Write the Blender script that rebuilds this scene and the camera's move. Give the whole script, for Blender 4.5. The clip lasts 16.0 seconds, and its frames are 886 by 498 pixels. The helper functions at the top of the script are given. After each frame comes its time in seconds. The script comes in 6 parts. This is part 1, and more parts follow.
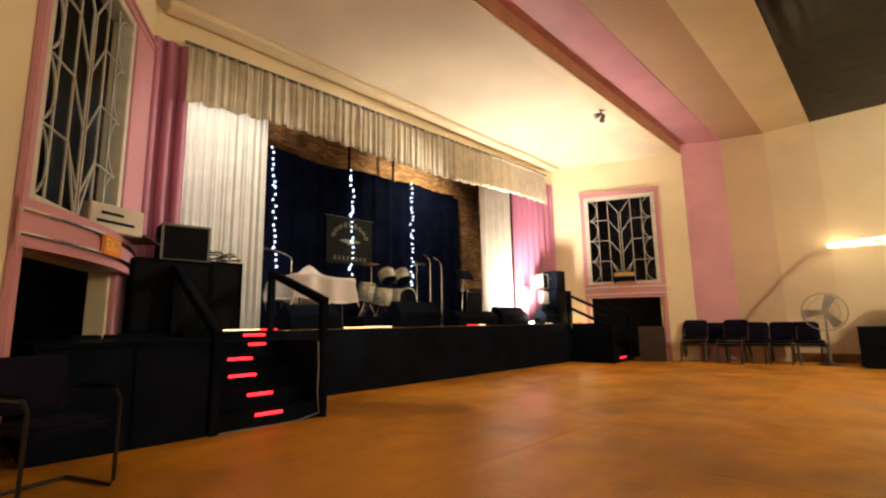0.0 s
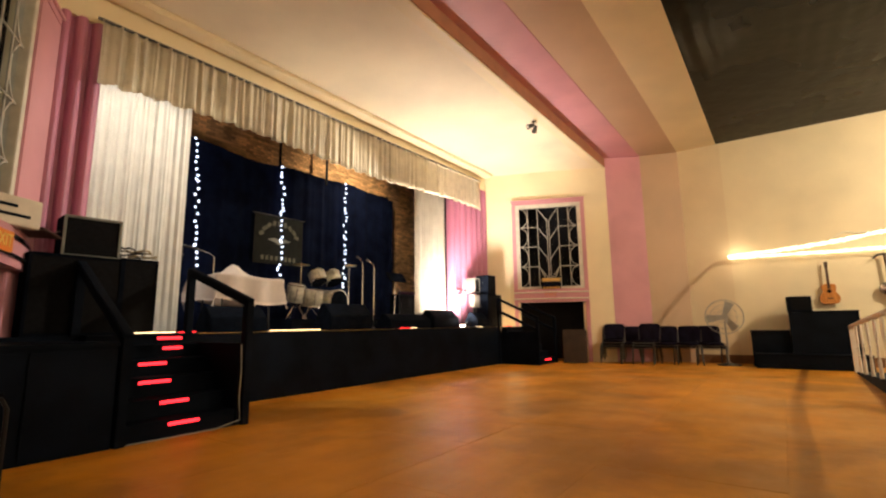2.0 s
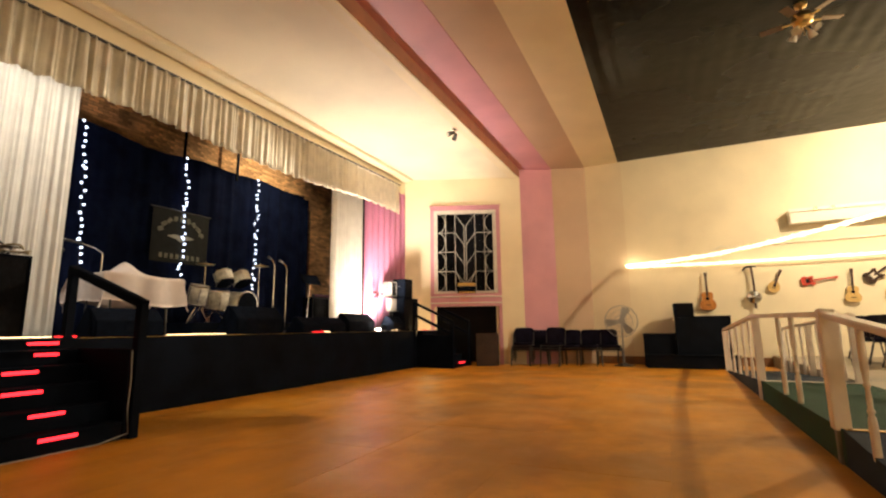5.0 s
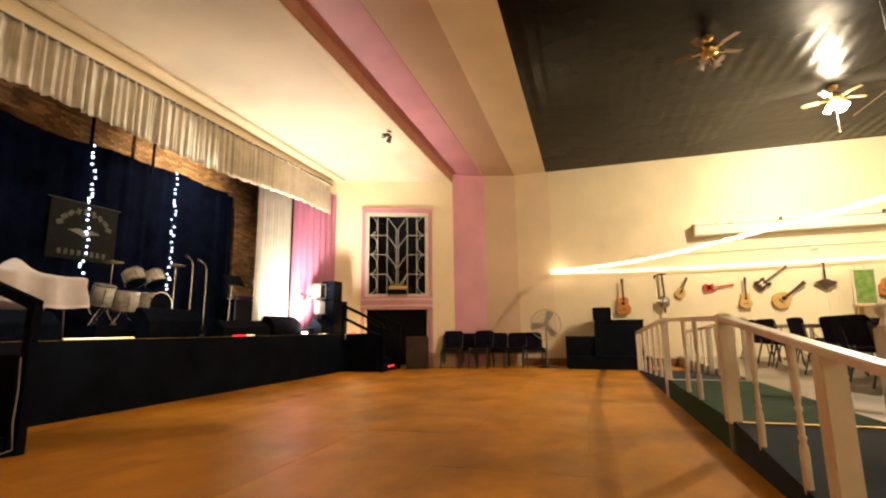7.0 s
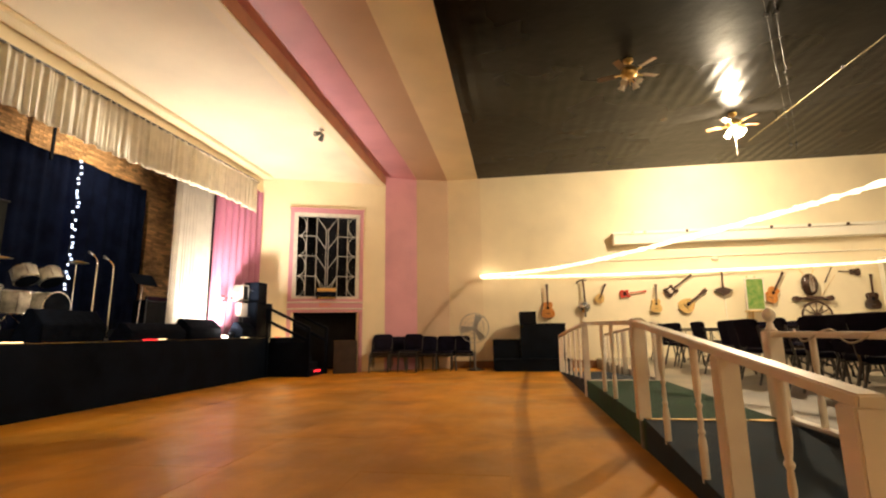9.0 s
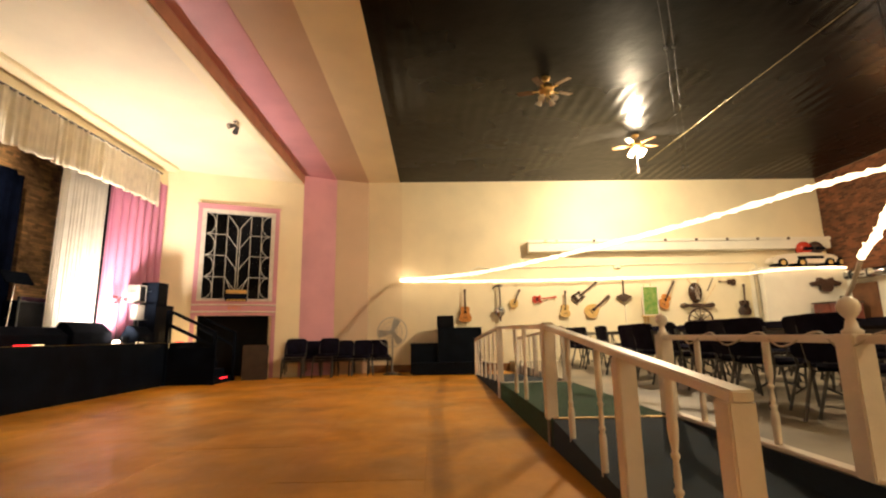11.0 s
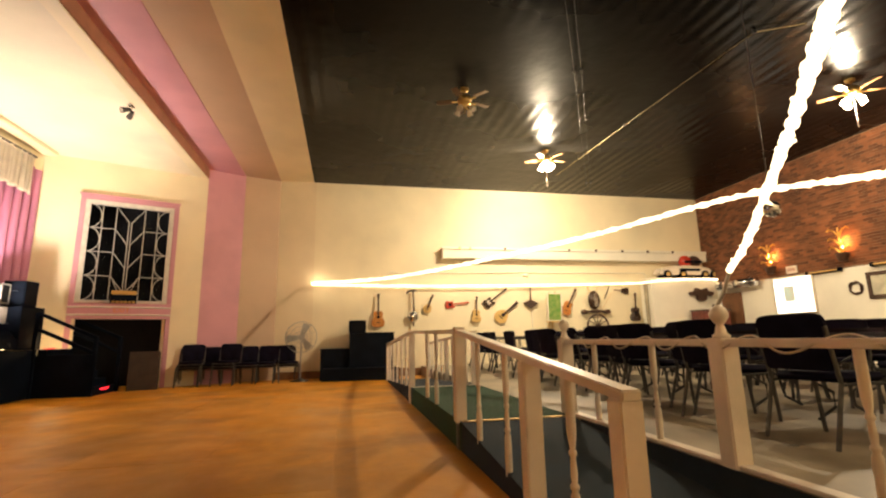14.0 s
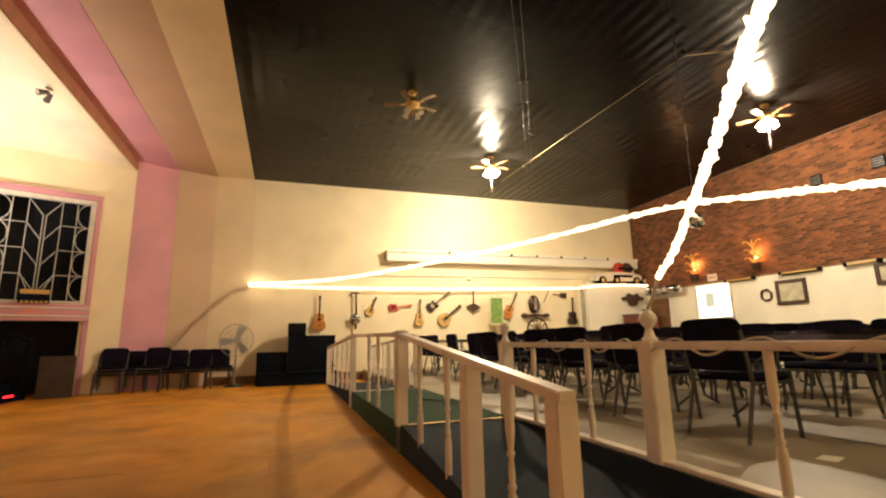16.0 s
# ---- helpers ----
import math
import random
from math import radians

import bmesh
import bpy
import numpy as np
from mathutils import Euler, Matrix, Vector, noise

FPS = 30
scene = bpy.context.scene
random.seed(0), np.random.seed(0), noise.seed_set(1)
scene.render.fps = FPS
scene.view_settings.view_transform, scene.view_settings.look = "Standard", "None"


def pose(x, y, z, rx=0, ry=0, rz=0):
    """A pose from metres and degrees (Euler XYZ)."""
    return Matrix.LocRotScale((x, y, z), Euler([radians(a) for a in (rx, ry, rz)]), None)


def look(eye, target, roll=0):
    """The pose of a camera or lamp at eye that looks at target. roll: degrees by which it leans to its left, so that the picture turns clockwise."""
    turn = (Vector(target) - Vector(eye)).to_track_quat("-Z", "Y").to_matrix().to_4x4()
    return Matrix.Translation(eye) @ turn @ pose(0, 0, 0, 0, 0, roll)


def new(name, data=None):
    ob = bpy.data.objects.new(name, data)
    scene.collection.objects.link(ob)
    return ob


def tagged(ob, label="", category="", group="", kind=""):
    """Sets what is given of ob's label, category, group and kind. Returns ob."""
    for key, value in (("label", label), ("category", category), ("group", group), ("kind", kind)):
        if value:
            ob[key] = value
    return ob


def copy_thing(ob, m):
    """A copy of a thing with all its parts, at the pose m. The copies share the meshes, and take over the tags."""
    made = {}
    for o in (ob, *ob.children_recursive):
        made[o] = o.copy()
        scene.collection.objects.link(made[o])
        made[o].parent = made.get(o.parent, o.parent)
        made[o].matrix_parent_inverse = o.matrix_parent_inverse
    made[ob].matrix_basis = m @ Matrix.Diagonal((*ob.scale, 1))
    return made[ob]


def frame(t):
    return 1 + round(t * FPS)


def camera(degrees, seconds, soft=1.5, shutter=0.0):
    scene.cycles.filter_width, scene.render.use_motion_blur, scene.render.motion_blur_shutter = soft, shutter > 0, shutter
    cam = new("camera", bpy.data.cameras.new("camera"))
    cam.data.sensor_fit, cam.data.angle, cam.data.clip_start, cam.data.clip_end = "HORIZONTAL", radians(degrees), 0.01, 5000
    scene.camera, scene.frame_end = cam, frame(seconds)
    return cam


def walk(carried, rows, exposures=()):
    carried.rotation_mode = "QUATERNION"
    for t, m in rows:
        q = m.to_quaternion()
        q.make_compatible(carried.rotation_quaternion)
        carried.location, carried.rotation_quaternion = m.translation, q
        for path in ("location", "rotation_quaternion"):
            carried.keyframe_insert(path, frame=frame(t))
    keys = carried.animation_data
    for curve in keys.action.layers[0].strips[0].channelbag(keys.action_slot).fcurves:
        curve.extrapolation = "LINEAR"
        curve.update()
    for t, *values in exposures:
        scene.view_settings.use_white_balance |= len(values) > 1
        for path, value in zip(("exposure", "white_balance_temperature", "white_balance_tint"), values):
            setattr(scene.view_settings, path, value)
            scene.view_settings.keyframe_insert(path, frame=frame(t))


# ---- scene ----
EYE = (0.0, 0.0, 1.10)
cam = camera(86.37, 16.0, soft=2.2)
walk(cam, [
    (0.0, pose(*EYE, 98.92, 0.91, 43.60)),
    (0.5, pose(*EYE, 98.97, 0.89, 41.60)),
    (1.0, pose(*EYE, 99.04, 0.80, 39.59)),
    (1.5, pose(*EYE, 99.12, 0.80, 37.36)),
    (2.0, pose(*EYE, 99.16, 0.72, 35.44)),
    (2.5, pose(*EYE, 99.22, 0.74, 33.50)),
    (3.0, pose(*EYE, 99.28, 0.79, 31.77)),
    (5.5, pose(*EYE, 99.54, 0.74, 23.52)),
    (6.0, pose(*EYE, 99.61, 0.78, 21.46)),
    (6.5, pose(*EYE, 99.70, 0.73, 19.28)),
    (7.0, pose(*EYE, 99.75, 0.77, 17.03)),
    (7.5, pose(*EYE, 99.81, 0.74, 15.01)),
    (8.0, pose(*EYE, 99.87, 0.80, 13.21)),
    (8.5, pose(*EYE, 99.94, 0.80, 11.16)),
    (9.0, pose(*EYE, 100.04, 0.83, 8.65)),
    (9.5, pose(*EYE, 100.11, 0.86, 6.07)),
    (12.0, pose(*EYE, 100.52, 1.04, -4.90)),
    (12.5, pose(*EYE, 100.60, 1.07, -6.46)),
    (13.0, pose(*EYE, 100.65, 1.09, -8.25)),
    (13.5, pose(*EYE, 100.72, 1.13, -9.90)),
    (14.0, pose(*EYE, 100.75, 1.10, -11.53)),
    (14.5, pose(*EYE, 100.82, 1.14, -13.46)),
    (15.0, pose(*EYE, 100.88, 1.16, -15.04)),
    (15.5, pose(*EYE, 100.92, 1.12, -16.73)),
    (16.0, pose(*EYE, 100.98, 1.13, -18.35))
])

# ---- world and light ----
world = bpy.data.worlds.new("night")
scene.world = world
world.use_nodes = True
world.node_tree.nodes["Background"].inputs[0].default_value = (0.01, 0.012, 0.02, 1)
world.node_tree.nodes["Background"].inputs[1].default_value = 0.2
scene.view_settings.exposure = 0.0


def lamp(name, kind, place, power, colour, size=0.1, target=None, spread=None):
    data = bpy.data.lights.new(name, kind)
    data.energy, data.color = power, colour
    if kind == "AREA":
        data.size = size
    else:
        data.shadow_soft_size = size
    if kind == "SPOT":
        data.spot_size, data.spot_blend = radians(spread or 90), 0.6
    ob = new(name, data)
    ob.matrix_world = look(place, target) if target else Matrix.Translation(place)
    return ob


WARM = (1.0, 0.795, 0.535)
lamp("fan_light_bulbs", "POINT", (5.27, 11.36, 5.55), 1430, WARM, 0.09)
lamp("fan_light_bulbs", "POINT", (9.93, 6.92, 5.55), 830, WARM, 0.09)
# unseen fan light added behind the eye, brightening rails and near floor
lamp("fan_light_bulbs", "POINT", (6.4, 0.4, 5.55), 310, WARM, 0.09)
lamp("rope_glow", "POINT", (-0.85, 14.75, 2.85), 4, WARM, 0.05)
lamp("stage_wash", "SPOT", (-6.68, 10.40, 1.17), 1750, (1.0, 0.84, 0.70), 0.32, (-7.75, 10.25, 3.4), 155)
# beam added to brighten left curtain and valance; the spotlight's heads look unlit
lamp("added_ceiling_spot", "SPOT", (-4.46, 9.55, 5.50), 1500, (1.0, 0.87, 0.70), 0.12, (-8.0, 4.2, 2.8), 52)
# two beams added to lift the side curtain and the back bricks
lamp("added_lantern_beam", "SPOT", (-9.55, 2.75, 4.92), 520, (1.0, 0.93, 0.84), 0.08, (-7.6, 2.75, 2.2), 120)
lamp("added_lantern_beam", "SPOT", (-9.45, 10.2, 6.05), 260, (1.0, 0.80, 0.55), 0.08, (-11.2, 10.2, 5.0), 130)
lamp("stage_floor_glow", "POINT", (-6.45, 12.55, 1.16), 10, (1.0, 0.7, 0.35), 0.03)


# ---- materials ----
def mat(name, colour, rough=0.6, metal=0.0, vary=0.12, scale=3.0, bump=0.15, grain=60.0, dirt=None, emit=0.0, coat=0.0, island=0.0, stretch=(1, 1, 1), spec=0.5):
    """A painted or plain surface: large blotches, fine grain, relief."""
    m = bpy.data.materials.new(name)
    m.use_nodes = True
    t = m.node_tree
    n, k = t.nodes, t.links
    b = n["Principled BSDF"]
    b.inputs["Roughness"].default_value = rough
    b.inputs["Metallic"].default_value = metal
    b.inputs["Coat Weight"].default_value = coat
    b.inputs["Specular IOR Level"].default_value = spec
    co = n.new("ShaderNodeTexCoord")
    mp = n.new("ShaderNodeMapping")
    mp.inputs["Scale"].default_value = stretch
    k.new(co.outputs["Object"], mp.inputs[0])
    big, fine = n.new("ShaderNodeTexNoise"), n.new("ShaderNodeTexNoise")
    big.inputs["Scale"].default_value, fine.inputs["Scale"].default_value = scale, grain
    big.inputs["Detail"].default_value = 6
    for x in (big, fine):
        k.new(mp.outputs[0], x.inputs["Vector"])
    ramp = n.new("ShaderNodeMix")
    ramp.data_type = "RGBA"
    dark = dirt or tuple(c * (1 - 2.2 * vary) for c in colour)
    light = tuple(min(1, c * (1 + vary)) for c in colour)
    ramp.inputs["A"].default_value, ramp.inputs["B"].default_value = (*dark, 1), (*light, 1)
    mr = n.new("ShaderNodeMapRange")
    mr.inputs["From Min"].default_value, mr.inputs["From Max"].default_value = 0.25, 0.62
    k.new(big.outputs["Fac"], mr.inputs["Value"])
    k.new(mr.outputs[0], ramp.inputs["Factor"])
    last = ramp.outputs["Result"]
    if island:
        geo = n.new("ShaderNodeNewGeometry")
        inf = n.new("ShaderNodeObjectInfo")
        add = n.new("ShaderNodeMath")
        add.operation = "ADD"
        k.new(geo.outputs["Random Per Island"], add.inputs[0])
        k.new(inf.outputs["Random"], add.inputs[1])
        fr = n.new("ShaderNodeMath")
        fr.operation = "FRACT"
        k.new(add.outputs[0], fr.inputs[0])
        hsv = n.new("ShaderNodeHueSaturation")
        mv = n.new("ShaderNodeMapRange")
        mv.inputs["To Min"].default_value, mv.inputs["To Max"].default_value = 1 - island, 1 + island
        k.new(fr.outputs[0], mv.inputs["Value"])
        k.new(mv.outputs[0], hsv.inputs["Value"])
        k.new(last, hsv.inputs["Color"])
        last = hsv.outputs["Color"]
    k.new(last, b.inputs["Base Color"])
    if bump:
        bp = n.new("ShaderNodeBump")
        bp.inputs["Strength"].default_value, bp.inputs["Distance"].default_value = bump, 0.01
        k.new(fine.outputs["Fac"], bp.inputs["Height"])
        k.new(bp.outputs[0], b.inputs["Normal"])
    rr = n.new("ShaderNodeMapRange")
    rr.inputs["To Min"].default_value, rr.inputs["To Max"].default_value = max(0.02, rough - 0.1), min(1, rough + 0.1)
    k.new(big.outputs["Fac"], rr.inputs["Value"])
    k.new(rr.outputs[0], b.inputs["Roughness"])
    if emit:
        b.inputs["Emission Color"].default_value, b.inputs["Emission Strength"].default_value = (*colour, 1), emit
    return m


def glow(name, colour, strength):
    m = bpy.data.materials.new(name)
    m.use_nodes = True
    b = m.node_tree.nodes["Principled BSDF"]
    b.inputs["Base Color"].default_value = (*colour, 1)
    b.inputs["Emission Color"].default_value, b.inputs["Emission Strength"].default_value = (*colour, 1), strength
    return m


CREAM = mat("cream_wall_paint", (0.80, 0.70, 0.48), 0.55, vary=0.05, scale=0.8, bump=0.12, grain=90)
STAGE_CREAM = mat("stage_ceiling_plaster", (0.80, 0.72, 0.54), 0.7, vary=0.06, scale=0.6, bump=0.25, grain=40)
# the next two colours hold the bands' duskier shading beside the cream
BEIGE = mat("beige_paint_with_shading", (0.565, 0.405, 0.275), 0.55, vary=0.05, scale=0.8, bump=0.12, grain=90)
SHADED_CREAM = mat("shaded_cream_paint", (0.76, 0.64, 0.43), 0.55, vary=0.05, scale=0.8, bump=0.12, grain=90)
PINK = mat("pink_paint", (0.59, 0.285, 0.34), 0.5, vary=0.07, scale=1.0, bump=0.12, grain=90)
DEEP_PINK = mat("deep_pink_paint", (0.46, 0.17, 0.285), 0.5, vary=0.08, scale=1.0, bump=0.12, grain=90)
# red-brown puts the shadow on the ceiling step's side into its colour
SHADED_RISER = mat("shaded_riser_red_brown", (0.36, 0.16, 0.09), 0.6, vary=0.1)
BLACK = mat("black_paint", (0.0040, 0.0062, 0.0115), 0.6, spec=0.03, vary=0.25, scale=2.0, bump=0.2, grain=40)
BLACK_CLOTH = mat("black_backdrop_cloth", (0.008, 0.014, 0.044), 0.95, spec=0.1, vary=0.2, scale=3.0, bump=0.3, grain=200)
WHITE_PAINT = mat("white_gloss_paint", (0.79, 0.70, 0.58), 0.4, vary=0.06, scale=4.0, bump=0.1, grain=50)
WHITE_WALL = mat("white_wall_paint", (0.80, 0.76, 0.64), 0.6, vary=0.05, scale=1.0, bump=0.12, grain=80)
VALANCE = mat("ivory_satin", (0.82, 0.75, 0.60), 0.32, vary=0.06, scale=5.0, bump=0.12, grain=90)
SHEER = mat("white_curtain_cloth", (0.82, 0.79, 0.72), 0.75, vary=0.04, scale=4.0, bump=0.12, grain=150)


def let_through(m, share):
    """Give a cloth a share of light that passes into it from behind."""
    n, k = m.node_tree.nodes, m.node_tree.links
    b = n["Principled BSDF"]
    tr, mx = n.new("ShaderNodeBsdfTranslucent"), n.new("ShaderNodeMixShader")
    k.new(b.inputs["Base Color"].links[0].from_socket, tr.inputs["Color"])
    mx.inputs[0].default_value = share
    k.new(b.outputs[0], mx.inputs[1])
    k.new(tr.outputs[0], mx.inputs[2])
    k.new(mx.outputs[0], n["Material Output"].inputs["Surface"])


let_through(SHEER, 0.45)
LINEN = mat("cream_tablecloth_linen", (0.80, 0.70, 0.62), 0.8, vary=0.05, scale=5.0, bump=0.1, grain=200)
PLATFORM = mat("worn_grey_vinyl", (0.30, 0.245, 0.165), 0.42, vary=0.2, scale=1.3, bump=0.1, grain=40)
GREEN = mat("green_carpet", (0.011, 0.052, 0.020), 0.95, vary=0.2, scale=4.0, bump=0.6, grain=300)
BLUE = mat("dark_teal_carpet", (0.005, 0.018, 0.032), 0.95, vary=0.2, scale=4.0, bump=0.6, grain=300)
DARK = mat("unlit_space_black", (0.004, 0.004, 0.006), 0.9, vary=0.1)
CHROME = mat("chrome", (0.75, 0.75, 0.76), 0.18, 1.0, vary=0.04, bump=0.02)
STEEL = mat("dark_steel", (0.10, 0.10, 0.10), 0.35, 0.9, vary=0.1, bump=0.05)
BRASS = mat("brass", (0.70, 0.48, 0.18), 0.3, 1.0, vary=0.1, bump=0.05)
NAVY = mat("dark_plum_upholstery", (0.009, 0.008, 0.018), 0.9, spec=0.06, vary=0.2, scale=8, bump=0.4, grain=250)
TABLE = mat("dark_laminate", (0.02, 0.017, 0.016), 0.22, vary=0.15, scale=3, bump=0.02)
BRICK = mat("red_brick", (0.155, 0.058, 0.023), 0.9, vary=0.22, scale=1.6, bump=0.7, grain=45, island=0.5)
OLD_BRICK = mat("old_tan_brick", (0.56, 0.32, 0.14), 0.9, vary=0.25, scale=1.5, bump=0.6, grain=40, island=0.4)
MORTAR = mat("mortar", (0.21, 0.125, 0.075), 0.95, vary=0.2, scale=3, bump=0.5, grain=60)
RED_LED = glow("red_led", (1.0, 0.02, 0.03), 4.0)
WARM_LED = glow("warm_led", (1.0, 0.78, 0.54), 34.0)
STRIP_LED = glow("strip_led", (1.0, 0.70, 0.36), 5.0)
ROPE_LIGHT = glow("wrapped_rope_light", (1.0, 0.78, 0.48), 3.4)
FAIRY = glow("fairy_bulb", (0.66, 0.76, 1.0), 5.0)


def floor_wood():
    """Orange varnish on plywood: broad worn patches, streaky grain, scuffs, uneven gloss."""
    m = mat("orange_varnished_ply", (0.56, 0.244, 0.021), 0.5, vary=0.12, scale=0.9, bump=0.08, grain=22, island=0.06, spec=0.24)
    n, k = m.node_tree.nodes, m.node_tree.links
    bsdf = n["Principled BSDF"]
    pos = n.new("ShaderNodeNewGeometry")

    def noise(scale, stretch, detail, rough, turn=0, warp=0.0):
        mp = n.new("ShaderNodeMapping")
        mp.inputs["Rotation"].default_value = (0, 0, radians(turn))
        mp.inputs["Scale"].default_value = stretch
        k.new(pos.outputs["Position"], mp.inputs[0])
        z = n.new("ShaderNodeTexNoise")
        z.inputs["Scale"].default_value, z.inputs["Detail"].default_value = scale, detail
        z.inputs["Roughness"].default_value, z.inputs["Distortion"].default_value = rough, warp
        k.new(mp.outputs[0], z.inputs["Vector"])
        return z.outputs["Fac"]

    def remap(src, a, b, c, d):
        r = n.new("ShaderNodeMapRange")
        for nm, v in (("From Min", a), ("From Max", b), ("To Min", c), ("To Max", d)):
            r.inputs[nm].default_value = v
        k.new(src, r.inputs["Value"])
        return r.outputs[0]

    src = bsdf.inputs["Base Color"].links[0].from_socket
    for fac, lo, hi, a, b in ((noise(0.42, (1, 1, 1), 8, 0.55, 20, 0.3), 0.74, 1.10, 0.43, 0.52), (noise(1.6, (1, 0.35, 1), 5, 0.5, 30, 0.2), 0.93, 1.05, 0.36, 0.60),
                              (noise(5.0, (1, 0.2, 1), 6, 0.6, 90), 0.95, 1.03, 0.35, 0.62), (noise(11.0, (1, 1, 1), 4, 0.6), 0.55, 1.0, 0.22, 0.31)):
        mx = n.new("ShaderNodeVectorMath")
        mx.operation = "SCALE"
        k.new(src, mx.inputs[0])
        k.new(remap(fac, a, b, lo, hi), mx.inputs["Scale"])
        src = mx.outputs[0]
    k.new(src, bsdf.inputs["Base Color"])
    k.new(remap(noise(0.7, (1, 1, 1), 8, 0.7), 0.3, 0.7, 0.30, 0.58), bsdf.inputs["Roughness"])
    return m


FLOOR_WOOD = floor_wood()


def ceiling_black():
    """Black gloss paint on ribbed boards: ribs along y that fade in and out, patchy sheen."""
    m = mat("black_gloss_ceiling_paint", (0.0045, 0.0042, 0.0040), 0.24, vary=0.3, scale=0.5, bump=0.0, spec=0.5)
    n, k = m.node_tree.nodes, m.node_tree.links
    bsdf = n["Principled BSDF"]
    bsdf.inputs["IOR"].default_value = 1.2
    co = n.new("ShaderNodeTexCoord")
    w, z, f = n.new("ShaderNodeTexWave"), n.new("ShaderNodeTexNoise"), n.new("ShaderNodeTexNoise")
    w.bands_direction = "X"
    w.inputs["Scale"].default_value, w.inputs["Distortion"].default_value = 1.05, 1.1
    w.inputs["Detail"].default_value, w.inputs["Detail Scale"].default_value = 2.0, 0.35
    z.inputs["Scale"].default_value, z.inputs["Detail"].default_value = 0.45, 3
    f.inputs["Scale"].default_value, f.inputs["Detail"].default_value = 2.6, 4
    for x in (w, z, f):
        k.new(co.outputs["Object"], x.inputs["Vector"])
    amp = n.new("ShaderNodeMapRange")
    amp.inputs["From Min"].default_value, amp.inputs["From Max"].default_value = 0.42, 0.66
    k.new(z.outputs["Fac"], amp.inputs["Value"])
    mul = n.new("ShaderNodeMath")
    mul.operation = "MULTIPLY"
    k.new(w.outputs["Fac"], mul.inputs[0])
    k.new(amp.outputs[0], mul.inputs[1])
    add = n.new("ShaderNodeMath")
    add.operation = "MULTIPLY_ADD"
    add.inputs[1].default_value = 0.9
    k.new(f.outputs["Fac"], add.inputs[0])
    k.new(mul.outputs[0], add.inputs[2])
    bp = n.new("ShaderNodeBump")
    bp.inputs["Strength"].default_value, bp.inputs["Distance"].default_value = 0.2, 0.05
    k.new(add.outputs[0], bp.inputs["Height"])
    k.new(bp.outputs[0], bsdf.inputs["Normal"])
    rr = n.new("ShaderNodeMapRange")
    rr.inputs["From Min"].default_value, rr.inputs["From Max"].default_value = 0.3, 0.7
    rr.inputs["To Min"].default_value, rr.inputs["To Max"].default_value = 0.36, 0.2
    k.new(z.outputs["Fac"], rr.inputs["Value"])
    k.new(rr.outputs[0], bsdf.inputs["Roughness"])
    return m


CEILING_BLACK = ceiling_black()


# ---- mesh helpers ----
def mesh_of(bm, name, material, smooth=False):
    me = bpy.data.meshes.new(name)
    bmesh.ops.recalc_face_normals(bm, faces=bm.faces)
    bm.to_mesh(me)
    bm.free()
    for mm in (material if isinstance(material, (list, tuple)) else [material]):
        me.materials.append(mm)
    if smooth:
        for p in me.polygons:
            p.use_smooth = True
    return me


def part(name, bm, material, parent=None, label="", smooth=False):
    ob = new(name, mesh_of(bm, name, material, smooth))
    ob.parent = parent
    if label:
        ob["label"] = label
    return ob


def thing(name, m, label, category, group=""):
    ob = new(name)
    ob.matrix_world = m
    ob.empty_display_size = 0.1
    return tagged(ob, label, category, group)


def structure(name, bm, material, label, category, smooth=False):
    return tagged(part(name, bm, material, None, "", smooth), label, category, kind="structure")


def box(bm, x0, x1, y0, y1, z0, z1, m=None, bevel=0.0):
    c = Matrix.LocRotScale(((x0 + x1) / 2, (y0 + y1) / 2, (z0 + z1) / 2), None, (abs(x1 - x0), abs(y1 - y0), abs(z1 - z0)))
    g = bmesh.ops.create_cube(bm, size=1, matrix=c)
    vs = g["verts"]
    if bevel:
        es = list({e for v in vs for e in v.link_edges})
        r = bmesh.ops.bevel(bm, geom=es, offset=bevel, segments=2, affect="EDGES")
        vs = list({v for f in r["faces"] for v in f.verts} | {v for v in vs if v.is_valid})
    if m is not None:
        bmesh.ops.transform(bm, matrix=m, verts=[v for v in vs if v.is_valid])
    return bm


def cyl(bm, p0, p1, r0, r1=None, seg=10):
    """A tapered rod from p0 to p1."""
    p0, p1 = Vector(p0), Vector(p1)
    d = p1 - p0
    q = d.to_track_quat("Z", "Y").to_matrix().to_4x4()
    bmesh.ops.create_cone(bm, cap_ends=True, segments=seg, radius1=r0, radius2=r0 if r1 is None else r1, depth=d.length,
                          matrix=Matrix.Translation((p0 + p1) / 2) @ q)
    return bm


def ball(bm, c, r, seg=10, scale=(1, 1, 1)):
    bmesh.ops.create_uvsphere(bm, u_segments=seg, v_segments=max(4, seg * 2 // 3), radius=r, matrix=Matrix.LocRotScale(c, None, scale))
    return bm


def lathe(bm, profile, base=(0, 0, 0), seg=12):
    """Turn a list of (radius, height) about the z axis."""
    rings = []
    for r, z in profile:
        rings.append([bm.verts.new((base[0] + r * math.cos(2 * math.pi * i / seg), base[1] + r * math.sin(2 * math.pi * i / seg), base[2] + z)) for i in range(seg)])
    for a, b in zip(rings, rings[1:]):
        for i in range(seg):
            bm.faces.new((a[i], a[(i + 1) % seg], b[(i + 1) % seg], b[i]))
    bm.faces.new(rings[0][::-1])
    bm.faces.new(rings[-1])
    return bm


